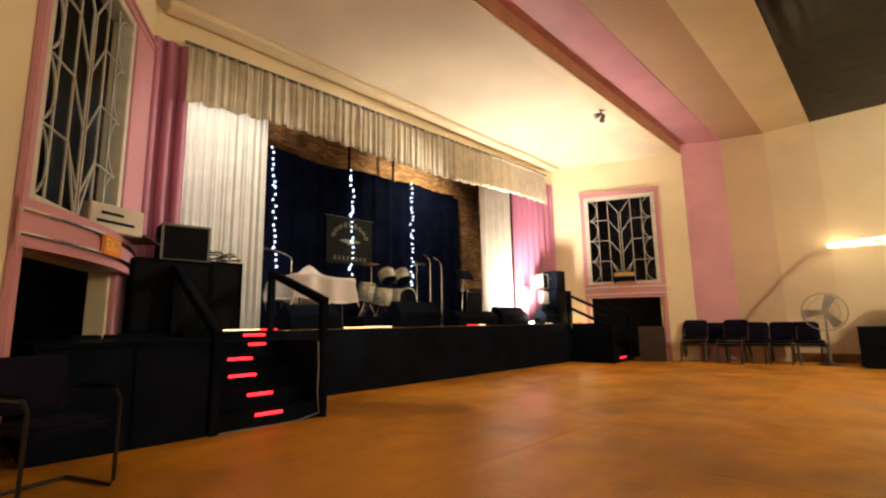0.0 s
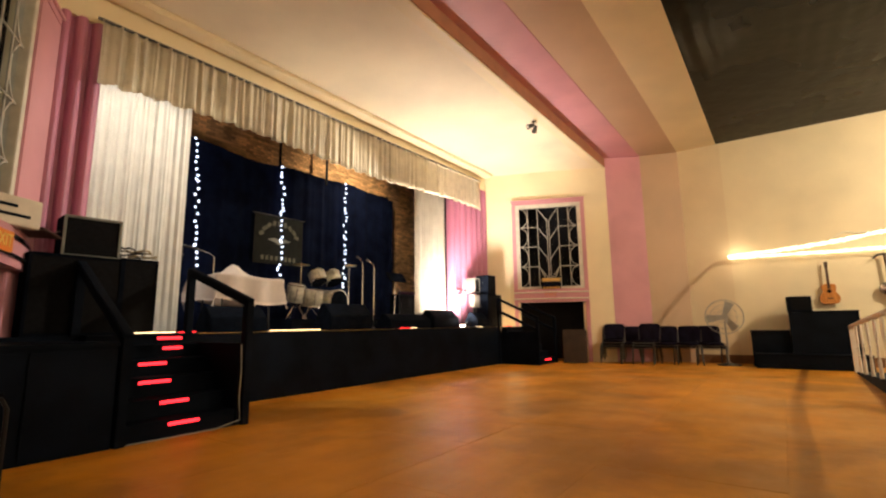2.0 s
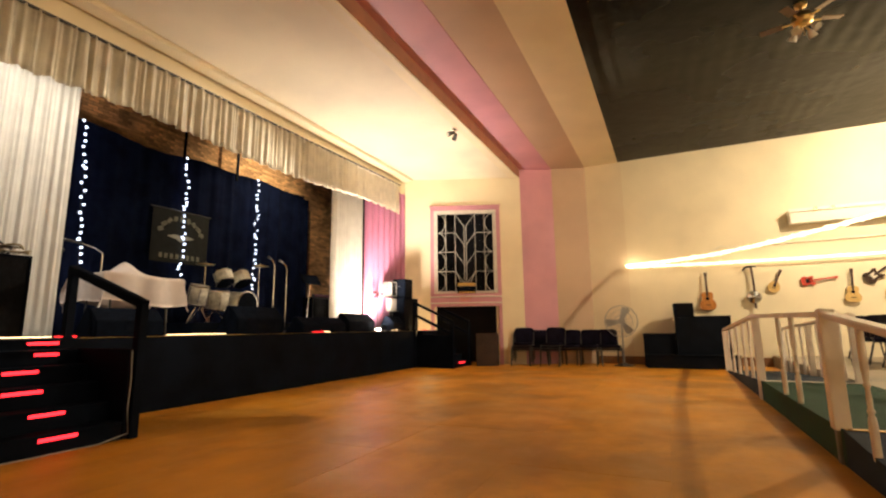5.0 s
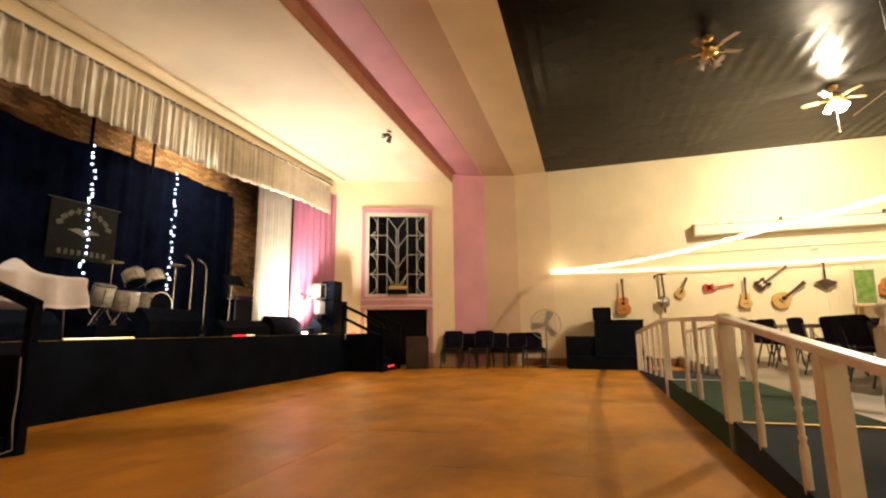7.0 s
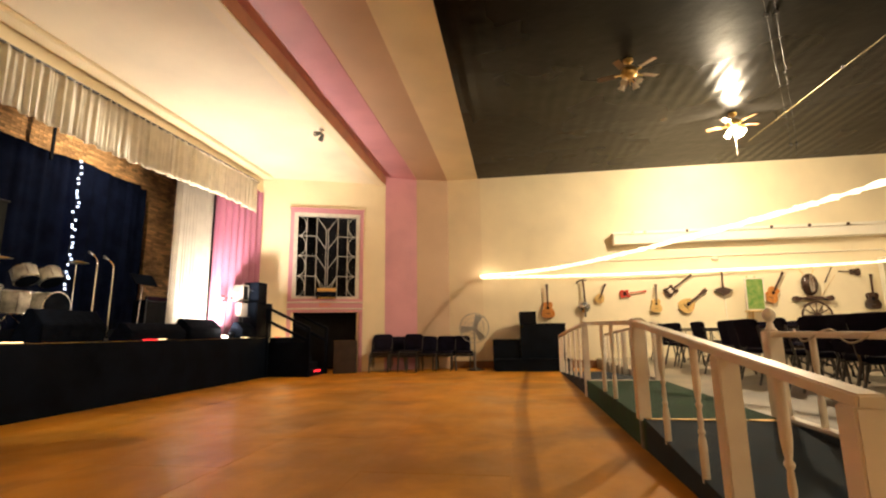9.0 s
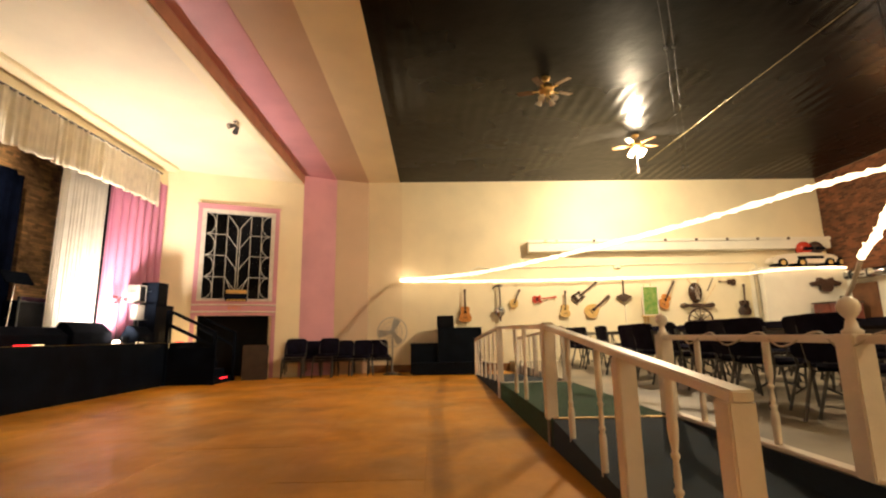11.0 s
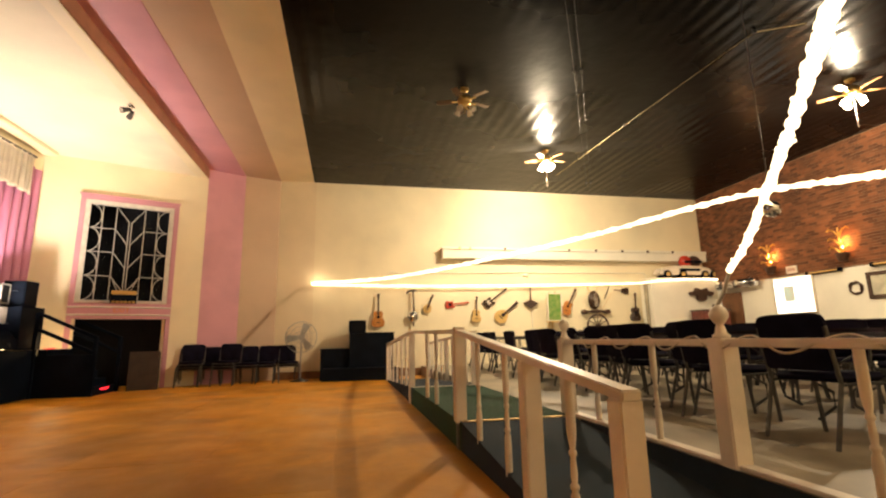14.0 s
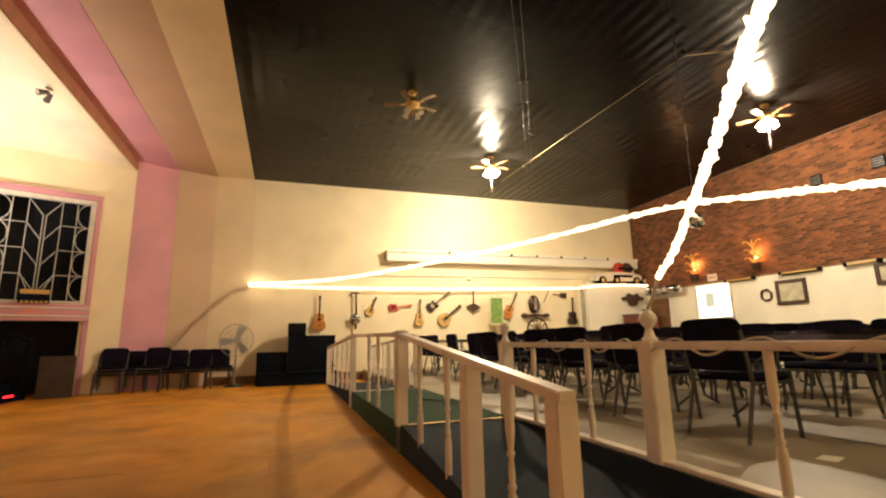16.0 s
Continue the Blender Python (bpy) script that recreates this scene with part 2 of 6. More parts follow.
def prism(bm, pts, z0, z1, m=None):
    """An outline in x and y, raised from z0 to z1."""
    lo = [bm.verts.new((x, y, z0)) for x, y in pts]
    hi = [bm.verts.new((x, y, z1)) for x, y in pts]
    bm.faces.new(lo[::-1])
    bm.faces.new(hi)
    for i in range(len(pts)):
        j = (i + 1) % len(pts)
        bm.faces.new((lo[i], lo[j], hi[j], hi[i]))
    if m is not None:
        bmesh.ops.transform(bm, matrix=m, verts=lo + hi)
    return bm


def tube(bm, pts, r, seg=8, wobble=0.0):
    """A round bar along points, closed at its ends."""
    pts = [Vector(p) for p in pts]
    rings = []
    for i, p in enumerate(pts):
        d = (pts[min(i + 1, len(pts) - 1)] - pts[max(i - 1, 0)]).normalized()
        u = d.cross(Vector((0, 0, 1)) if abs(d.z) < 0.9 else Vector((1, 0, 0))).normalized()
        v = d.cross(u)
        rr = r * (1 + wobble * random.uniform(-1, 1))
        rings.append([bm.verts.new(p + rr * (math.cos(2 * math.pi * j / seg) * u + math.sin(2 * math.pi * j / seg) * v)) for j in range(seg)])
    for a, b in zip(rings, rings[1:]):
        for j in range(seg):
            bm.faces.new((a[j], a[(j + 1) % seg], b[(j + 1) % seg], b[j]))
    bm.faces.new(rings[0][::-1])
    bm.faces.new(rings[-1])
    return bm


def along(a, b, z=0):
    """The frame of a wall from a to b: x along it, y into the wall's back (left of the way), z up."""
    d = Vector((b[0] - a[0], b[1] - a[1], 0)).normalized()
    m = Matrix((d, Vector((-d.y, d.x, 0)), Vector((0, 0, 1)))).transposed().to_4x4()
    return Matrix.Translation((a[0], a[1], z)) @ m


B = bmesh.new


# ---- the room ----
TOP, LOW = 6.10, 5.80            # main ceiling and the ceiling before the stage
PX = -7.35                       # plane of the proscenium
FRONT, STAGE = -6.60, 1.03       # stage front and height
FAR, NEAR, EAST = 15.0, -0.97, 12.9
P_R, P_L = (PX, 12.74), (PX, 1.72)
C_R, C_L = (-3.95, 14.15), (-4.16, -0.12)
PLAT = 0.28

SEAM = mat("dirty_seam_filler", (0.20, 0.085, 0.02), 0.7, vary=0.2)
# dance floor of large varnished sheets
bm = B()
box(bm, PX, 2.5, NEAR - 1.2, FAR + 0.3, -0.2, -0.012)
floor = structure("floor", bm, SEAM, "orange varnished plywood dance floor with worn seams", "floor")

# wall with the instruments, its stepped return, and the wall with the exit window
bm = B()
box(bm, -0.98, EAST + 0.2, FAR, FAR + 0.2, 0, TOP + 0.2)
structure("wall_north", bm, CREAM, "plain warm cream painted plaster wall hung with instruments", "wall")


def strip_wall(name, a, b, z1, material, label, flip):
    bm = B()
    n = (b[0] - a[0], b[1] - a[1])
    l = math.hypot(*n)
    box(bm, 0, l, 0, 0.2, 0, z1, along(a, b) if flip else along(b, a))
    return structure(name, bm, material, label, "wall")


M_R, M_L = (-3.04, 14.65), (-3.14, -0.62)
E_R, E_L = (-2.06, 15.0), (-2.06, -0.97)
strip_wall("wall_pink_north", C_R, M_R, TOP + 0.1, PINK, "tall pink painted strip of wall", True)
strip_wall("wall_beige_north", M_R, E_R, TOP + 0.1, BEIGE, "tall beige painted strip of wall, darker shading put into its colour", True)
strip_wall("wall_shaded_north", E_R, (-0.98, 15.0), TOP + 0.1, SHADED_CREAM, "tall cream painted strip of wall, duskier shading put into its colour", True)
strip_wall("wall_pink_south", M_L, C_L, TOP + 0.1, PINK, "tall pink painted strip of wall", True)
strip_wall("wall_beige_south", E_L, M_L, TOP + 0.1, BEIGE, "tall beige painted strip of wall, darker shading put into its colour", True)
bm = B()
box(bm, -2.06, EAST + 0.2, NEAR - 0.2, NEAR, 0, TOP + 0.2)
structure("wall_south", bm, CREAM, "plain warm cream painted plaster wall", "wall")

bm = B()
box(bm, -2.02, 12.8, FAR - 0.022, FAR - 0.001, 0, 0.22, None, 0.004)
structure("baseboard", bm, mat("brown_baseboard", (0.22, 0.10, 0.04), 0.5, vary=0.15), "brown painted baseboard along the wall", "baseboard")

WIN = dict(u=1.91, w=0.92, z0=2.15, z1=4.71, door=1.74, half=1.09)


def window_wall(name, a, b, mirror):
    """The splayed wall with a door below a grille window."""
    m = along(a, b)
    l = math.hypot(b[0] - a[0], b[1] - a[1])
    u = l - 1.79 if mirror else WIN["u"]
    w, z0, z1, d = WIN["w"], WIN["z0"], WIN["z1"] + (0.2 if mirror else 0), WIN["door"]
    bm = B()
    box(bm, 0, u - w, 0, 0.2, 0, LOW, m)
    box(bm, u + w, l, 0, 0.2, 0, LOW, m)
    box(bm, u - w, u + w, 0, 0.2, z1, LOW, m)
    box(bm, u - w, u + w, 0, 0.2, d, z0, m)
    structure(name, bm, CREAM, "splayed cream plaster wall beside the stage with door and window", "wall")
    return m, u


win_r = window_wall("wall_exit_north", P_R, C_R, False)
win_l = window_wall("wall_exit_south", C_L, P_L, True)

# ceilings
bm = B()
box(bm, -1.05, EAST + 0.2, NEAR - 0.2, FAR + 0.2, TOP, TOP + 0.2)
structure("ceiling", bm, CEILING_BLACK, "glossy black painted ceiling with rippled boards", "ceiling")
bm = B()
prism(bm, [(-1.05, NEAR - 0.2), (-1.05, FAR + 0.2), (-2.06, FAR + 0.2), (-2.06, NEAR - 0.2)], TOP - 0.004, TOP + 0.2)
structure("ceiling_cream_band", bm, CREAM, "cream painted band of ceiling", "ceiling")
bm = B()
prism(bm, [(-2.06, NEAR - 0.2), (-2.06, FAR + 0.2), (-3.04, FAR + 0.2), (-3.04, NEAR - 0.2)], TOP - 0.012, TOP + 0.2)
structure("ceiling_beige_band", bm, BEIGE, "beige painted band of ceiling, darker shading put into its colour", "ceiling")
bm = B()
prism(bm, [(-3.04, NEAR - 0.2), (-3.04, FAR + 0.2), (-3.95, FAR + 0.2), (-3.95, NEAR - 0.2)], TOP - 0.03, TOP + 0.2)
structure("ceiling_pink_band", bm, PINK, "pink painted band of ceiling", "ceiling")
bm = B()
box(bm, -3.99, -3.95, -0.6, 14.4, LOW, TOP + 0.1)
structure("ceiling_riser", bm, SHADED_RISER, "step in the ceiling, coloured red-brown for the shadow on it", "ceiling")
bm = B()
box(bm, PX - 0.1, -3.99, -0.6, 14.6, LOW, LOW + 0.2)
structure("ceiling_stage", bm, STAGE_CREAM, "cream plaster ceiling before the stage, slightly uneven", "ceiling")
bm = B()
box(bm, -4.22, -3.96, -0.5, 14.3, LOW - 0.035, LOW - 0.004, None, 0.01)
structure("trim_ceiling_bead", bm, CREAM, "cream plaster moulding along the ceiling step", "trim")
bm = B()
box(bm, PX + 0.02, PX + 0.34, P_L[1] + 0.1, P_R[1] - 0.05, LOW - 0.10, LOW - 0.003, None, 0.02)
structure("trim_cornice", bm, CREAM, "cream plaster cornice over the stage opening", "trim")

# proscenium wall above and beside the opening
bm = B()
box(bm, PX - 0.25, PX, P_L[1] - 0.2, P_R[1] + 0.2, 5.30, LOW + 0.2)
structure("wall_proscenium", bm, CREAM, "cream plaster band over the stage opening", "wall")

# stage
bm = B()
box(bm, -11.3, FRONT, 1.0, 12.1, 0, STAGE, None, 0.012)
box(bm, -11.3, PX - 0.02, -0.5, 14.9, 0, STAGE - 0.004)
structure("stage", bm, BLACK, "black painted stage with scuffed front boards", "stage")

# stage house
bm = B()
box(bm, -11.5, -11.2, -1.0, 16.0, 0, 7.2)
structure("wall_stage_back", bm, MORTAR, "old rough masonry wall behind the stage", "wall")
for nm, y0, y1 in (("wall_stage_south", -1.0, -0.8), ("wall_stage_north", 15.2, 15.4)):
    bm = B()
    box(bm, -11.2, PX - 0.25, y0, y1, 0, 7.2)
    structure(nm, bm, BLACK, "dark side wall of the stage", "wall")
bm = B()
box(bm, -11.5, PX, -1.0, 15.4, 7.2, 7.4)
structure("ceiling_stage_house", bm, BLACK, "dark ceiling high over the stage", "ceiling")
bm = B()
box(bm, PX - 0.25, PX - 0.02, -1.0, P_L[1] - 0.2, 0, 7.2)
box(bm, PX - 0.25, PX - 0.02, P_R[1] + 0.2, 15.4, 0, 7.2)
box(bm, PX - 0.25, PX - 0.02, P_L[1] - 0.2, P_R[1] + 0.2, LOW + 0.2, 7.2)
structure("wall_stage_front", bm, BLACK, "dark inner face of the proscenium wall", "wall")
# near-black sheets standing in for the unlit space behind the exit doors and windows
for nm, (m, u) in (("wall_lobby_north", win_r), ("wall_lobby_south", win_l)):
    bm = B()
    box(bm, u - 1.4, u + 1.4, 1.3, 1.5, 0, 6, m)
    structure(nm, bm, DARK, "near-black sheet standing in for the unlit space behind the exit", "wall")

# east wall: white below, brick above
bm = B()
box(bm, EAST + 0.02, EAST + 0.3, NEAR - 0.2, FAR + 0.2, 0, TOP + 0.1)
wall_east = structure("wall_east", bm, MORTAR, "red brick wall over a white painted lower part", "wall")
bm = B()
box(bm, EAST - 0.05, EAST + 0.02, NEAR, FAR, PLAT, 2.72)
structure("wall_wainscot", bm, WHITE_WALL, "white painted lower part of the brick wall", "wall")

# raised seating floor
bm = B()
box(bm, 2.35, EAST, NEAR, FAR, 0, PLAT)
structure("floor_platform", bm, PLATFORM, "worn grey vinyl floor of the raised seating area", "floor")
bm = B()
box(bm, 2.338, 2.349, NEAR + 0.01, 4.6, 0.004, PLAT - 0.002)
structure("trim_platform_fascia", bm, BLUE, "dark teal carpet turned up the platform's edge", "trim")
# ramps and landing with carpet
bm = B()
prism(bm, [(1.75, 0.0), (4.80, PLAT), (4.80, 0.0)], 1.15, 2.345, Matrix(((0, 0, 1, 0), (1, 0, 0, 0), (0, 1, 0, 0), (0, 0, 0, 1))))
structure("ramp_near", bm, BLUE, "ramp covered in dark teal carpet", "ramp")
bm = B()
box(bm, 1.15, 2.345, 4.803, 8.4, 0, PLAT)
structure("ramp_landing", bm, GREEN, "landing covered in green carpet", "ramp")
bm = B()
prism(bm, [(8.403, 0.0), (8.403, PLAT), (13.4, 0.02), (13.4, 0.0)], 1.15, 2.345, Matrix(((0, 0, 1, 0), (1, 0, 0, 0), (0, 1, 0, 0), (0, 0, 0, 1))))
structure("ramp_far", bm, BLUE, "ramp covered in dark teal carpet", "ramp")


# ---- stage opening: fluted sides, cloths ----
def fluted(name, y0, y1, n, z0, z1, label):
    bm = B()
    box(bm, PX - 0.12, PX - 0.06, y0, y1, z0, z1)
    w = (y1 - y0) / n
    for i in range(n):
        a, b = y0 + i * w + 0.025, y0 + (i + 1) * w - 0.025
        pts = [(PX - 0.06, a)] + [(PX - 0.06 + 0.11 * math.sin(math.pi * k / 8), a + (b - a) * (1 - math.cos(math.pi * k / 8)) / 2) for k in range(1, 8)] + [(PX - 0.06, b)]
        prism(bm, pts[::-1], z0, z1)
    return structure(name, bm, DEEP_PINK, label, "trim")


fluted("trim_flutes_south", P_L[1] - 0.05, 2.25, 3, 0.9, 5.3, "deep pink fluted plaster beside the stage opening")
fluted("trim_flutes_north", 10.72, P_R[1] + 0.06, 7, STAGE, 5.3, "deep pink fluted plaster beside the stage opening")


def drape(name, x, y0, y1, top, bottom, folds, depth, material, label, category, seed=1, rows=10, gather=0.0, group=""):
    """Hanging cloth along y with soft irregular folds; top and bottom give the heights along it."""
    rnd = random.Random(seed)
    n = int(folds * 12)
    ph = [rnd.uniform(0, 6.3) for _ in range(6)]
    bm = B()
    grid = []
    for j in range(rows + 1):
        v = j / rows
        row = []
        for i in range(n + 1):
            s = i / n
            a = 2 * math.pi * folds * s
            f = math.sin(a + 1.3 * math.sin(a * 0.23 + ph[0]) + 0.5 * v * math.sin(a * 0.41 + ph[4])) * (0.7 + 0.3 * math.sin(a * 0.37 + ph[1])) + 0.36 * math.sin(2.1 * a + ph[2]) + 0.16 * math.sin(3.7 * a + ph[5] + 2 * v)
            amp = depth * (gather + (1 - gather) * min(1, 0.35 + v))
            zt, zb = top(s), bottom(s) + 0.02 * math.sin(a * 0.5 + ph[3])
            row.append(bm.verts.new((x + amp * f, y0 + (y1 - y0) * s + 0.25 * amp * math.cos(a * 0.77 + ph[5]), zt + (zb - zt) * v)))
        grid.append(row)
    for a, b in zip(grid, grid[1:]):
        for i in range(n):
            bm.faces.new((a[i], a[i + 1], b[i + 1], b[i]))
    bmesh.ops.solidify(bm, geom=bm.faces[:], thickness=0.006)
    ob = part(name, bm, material, None, "", True)
    return tagged(ob, label, category, group)


valance = drape("stage_valance", PX + 0.10, 2.14, 12.25, lambda s: 5.33 + 0.17 * s, lambda s: 4.42 + 0.14 * s + 0.05 * math.sin(9 * s), 58, 0.044, VALANCE,
                "gathered ivory satin valance hung across the stage opening", "valance", 3, 9, 0.75)
bm = B()
tube(bm, [(PX + 0.10, 2.1, 5.34), (PX + 0.10, 7.2, 5.42), (PX + 0.10, 12.3, 5.51)], 0.025)
part("rail", bm, STEEL, valance)
drape("stage_curtain", PX - 0.22, 2.2, 3.60, lambda s: 5.2, lambda s: STAGE + 0.02, 11, 0.022, SHEER, "white gathered curtain at the side of the stage", "curtain", 5, 8, 0.8, "side curtains")
drape("stage_curtain", PX - 0.22, 9.42, 10.80, lambda s: 5.2, lambda s: STAGE + 0.02, 13, 0.024, SHEER, "white gathered curtain glaring in the stage light", "curtain", 6, 8, 0.8, "side curtains")
bm = B()
cyl(bm, (PX - 0.12, 10.74, STAGE), (PX - 0.12, 10.74, 5.2), 0.018)
tagged(part("curtain_pole", bm, STEEL), "thin dark upright pole at the curtain's edge", "pole")

XB = -10.8
backdrop = drape("backdrop_cloth", XB, 5.12, 12.2, lambda s: 5.52 - 0.10 * math.sin(math.pi * min(1, s * 2.1)) + 0.03 * math.sin(20 * s) - (0.10 if s > 0.97 else 0), lambda s: STAGE + 0.03, 13, 0.03, BLACK_CLOTH,
                 "black cloth backdrop hung across the back of the stage", "backdrop", 9, 10, 0.6)
bm = B()
box(bm, XB - 0.02, XB + 0.02, 7.53, 7.59, 5.3, 7.2)
part("batten", bm, BLACK, backdrop)
bm = B()
box(bm, XB - 0.02, XB + 0.02, 9.17, 9.23, 5.3, 7.2)
part("batten", bm, BLACK, backdrop)


def fairy_string(x, y, z1, z0, lean, count, seed):
    rnd = random.Random(seed)
    t = thing("fairy_light_string", pose(x, y, z0), "hanging string of small cold white fairy lights", "string lights", "fairy lights on the backdrop")
    pts = []
    for i in range(count + 1):
        s = i / count
        pts.append((0.03, lean * s + rnd.uniform(-0.025, 0.025), (z1 - z0) * s))
    bm = B()
    tube(bm, pts + [(-0.09, pts[-1][1], pts[-1][2] + 0.02)], 0.006, 5)
    tube(bm, [(-0.12, pts[3][1], pts[3][2]), pts[3]], 0.006, 5)
    part("wire", bm, STEEL, t)
    bm = B()
    ball(bm, (0, 0, 0), 0.025, 8)
    me = mesh_of(bm, "bulb", FAIRY, True)
    for p in pts:
        for k in range(1 + (rnd.random() < 0.3)):
            b = new("bulb", me)
            b.parent = t
            b.location = (p[0] + 0.03, p[1] + rnd.uniform(-0.05, 0.05), p[2] + rnd.uniform(-0.03, 0.03) + 0.05 * k)
    return t


fairy_string(XB + 0.10, 5.42, 5.46, 1.75, -0.2, 25, 1)
fairy_string(XB + 0.10, 7.58, 5.38, 2.3, -0.02, 21, 2)
fairy_string(XB + 0.10, 9.82, 5.45, 1.95, 0.02, 24, 3)

# banner with worn marks
ban = thing("banner", pose(XB + 0.13, 7.54, 2.72), "dark cloth banner with pale worn lettering and a bird emblem", "banner")
bm = B()
box(bm, -0.008, 0.008, -0.75, 0.75, 0, 1.28, None, 0.006)
GREY_PRINT = mat("faded_print", (0.16, 0.16, 0.12), 0.8, vary=0.3, scale=20)
part("cloth", bm, mat("dark_olive_cloth", (0.011, 0.013, 0.012), 0.9, vary=0.25, scale=6), ban)
bm = B()
cyl(bm, (0, -0.8, 1.29), (0, 0.8, 1.29), 0.018)
part("rod", bm, STEEL, ban)
rnd = random.Random(4)
for i in range(9):
    a = math.pi * (0.12 + 0.76 * i / 8)
    bm = B()
    box(bm, 0.009, 0.014, -0.05, 0.05, -0.07, 0.07, Matrix.Translation((0, -0.58 * math.cos(a), 0.60 + 0.50 * math.sin(a))) @ Matrix.Rotation(a - math.pi / 2, 4, "X"))
    part("mark", bm, GREY_PRINT, ban)
for i in range(8):
    bm = B()
    box(bm, 0.009, 0.014, -0.04 + i * 0.14 - 0.49, 0.04 + i * 0.14 - 0.49, 0.10, 0.22)
    part("mark", bm, GREY_PRINT, ban)
bm = B()
prism(bm, [(-0.36, 0.02), (-0.12, -0.04), (0.0, -0.10), (0.12, -0.04), (0.36, 0.02), (0.16, 0.08), (0.0, 0.05), (-0.16, 0.08)], 0.009, 0.014, Matrix(((0, 0, 1, 0), (1, 0, 0, 0), (0, 1, 0, 0.62), (0, 0, 0, 1))))
part("emblem", bm, mat("pale_print", (0.35, 0.35, 0.28), 0.8), ban)


# ---- stage equipment ----
GRILLE = mat("speaker_grille", (0.006, 0.006, 0.007), 0.7, spec=0.06, vary=0.2, scale=20, bump=0.8, grain=400)
CARPET_BLACK = mat("speaker_carpet_cover", (0.004, 0.006, 0.011), 0.95, spec=0.03, vary=0.2, scale=10, bump=0.6, grain=300)


def cabinet(name, m, sx, sy, sz, label, category, front="+x", material=None, group="", frame_mat=None, panels=1):
    """A boxy loudspeaker or rack with a recessed front, corners and handles. Front looks along +x."""
    t = thing(name, m, label, category, group)
    bm = B()
    box(bm, -sx / 2, sx / 2 - 0.02, -sy / 2, sy / 2, 0, sz, None, 0.012)
    part("body", bm, material or CARPET_BLACK, t)
    bm = B()
    e = 0.03
    box(bm, sx / 2 - 0.02, sx / 2, -sy / 2, sy / 2, sz - e, sz, None, 0.004)
    box(bm, sx / 2 - 0.02, sx / 2, -sy / 2, sy / 2, 0, e, None, 0.004)
    box(bm, sx / 2 - 0.02, sx / 2, -sy / 2, -sy / 2 + e, e, sz - e, None, 0.004)
    box(bm, sx / 2 - 0.02, sx / 2, sy / 2 - e, sy / 2, e, sz - e, None, 0.004)
    part("frame", bm, frame_mat or material or CARPET_BLACK, t)
    for i in range(panels):
        bm = B()
        a, b = e + (sz - 2 * e) * i / panels, e + (sz - 2 * e) * (i + 1) / panels
        box(bm, sx / 2 - 0.02, sx / 2 - 0.008, -sy / 2 + e, sy / 2 - e, a + 0.004, b - 0.004, None, 0.003)
        part("grille", bm, GRILLE, t)
    for s in (-1, 1):
        bm = B()
        tube(bm, [(-0.06, s * sy / 2, sz * 0.6), (-0.05, s * (sy / 2 + 0.025), sz * 0.6), (0.05, s * (sy / 2 + 0.025), sz * 0.6), (0.06, s * sy / 2, sz * 0.6)], 0.008, 6)
        part("handle", bm, STEEL, t)
    return t


cabinet("equipment_rack", pose(-6.98, 2.0, STAGE, 0, 0, 0), 0.7, 0.92, 0.93, "tall black loudspeaker cabinet beside the stage steps", "loudspeaker", panels=1)
cabinet("guitar_amplifier", pose(-6.95, 2.17, STAGE + 0.93, 0, 0, -4), 0.34, 0.60, 0.50, "black amplifier with grey edging stacked on a loudspeaker", "amplifier", frame_mat=mat("grey_edging", (0.16, 0.17, 0.15), 0.6))
cabinet("bass_cabinet", pose(-6.95, 2.70, STAGE, 0, 0, 0), 0.45, 0.42, 0.96, "narrow black loudspeaker cabinet beside the curtain", "loudspeaker")
# tangled cloth and cable on the narrow cabinet
heap = thing("cable_heap", pose(-6.95, 2.70, STAGE + 0.96), "tangled heap of pale cables lying on a cabinet", "cables")
rnd = random.Random(8)
for k in range(5):
    bm = B()
    c = rnd.uniform(-0.12, 0.12)
    tube(bm, [(0.16 * math.cos(a * 0.7 + k) + 0.02 * math.sin(3 * a), c + 0.13 * math.sin(a * 0.7 + k * 2), 0.015 + 0.028 * k + 0.03 * abs(math.sin(a))) for a in [i * 0.35 for i in range(22)]], 0.013, 6)
    part("cable", bm, mat("pale_cable", (0.42, 0.36, 0.22), 0.6) if k % 2 else STEEL, heap)

# table with a cloth over it
tb = thing("stage_table", pose(-8.2, 4.94, STAGE, 0, 0, 4), "folding table under a pale cloth on the stage", "table")
bm = B()
box(bm, -0.38, 0.38, -0.60, 0.60, 0.96, 0.99, None, 0.006)
part("tabletop", bm, TABLE, tb)
for sx in (-0.3, 0.3):
    for sy in (-0.50, 0.50):
        bm = B()
        cyl(bm, (sx, sy, 0), (sx * 0.9, sy * 0.94, 0.96), 0.016)
        part("leg", bm, STEEL, tb)
rnd = random.Random(2)
bm = B()
NX, NY = 30, 48
HX, HY = 0.40, 0.66
grid = []
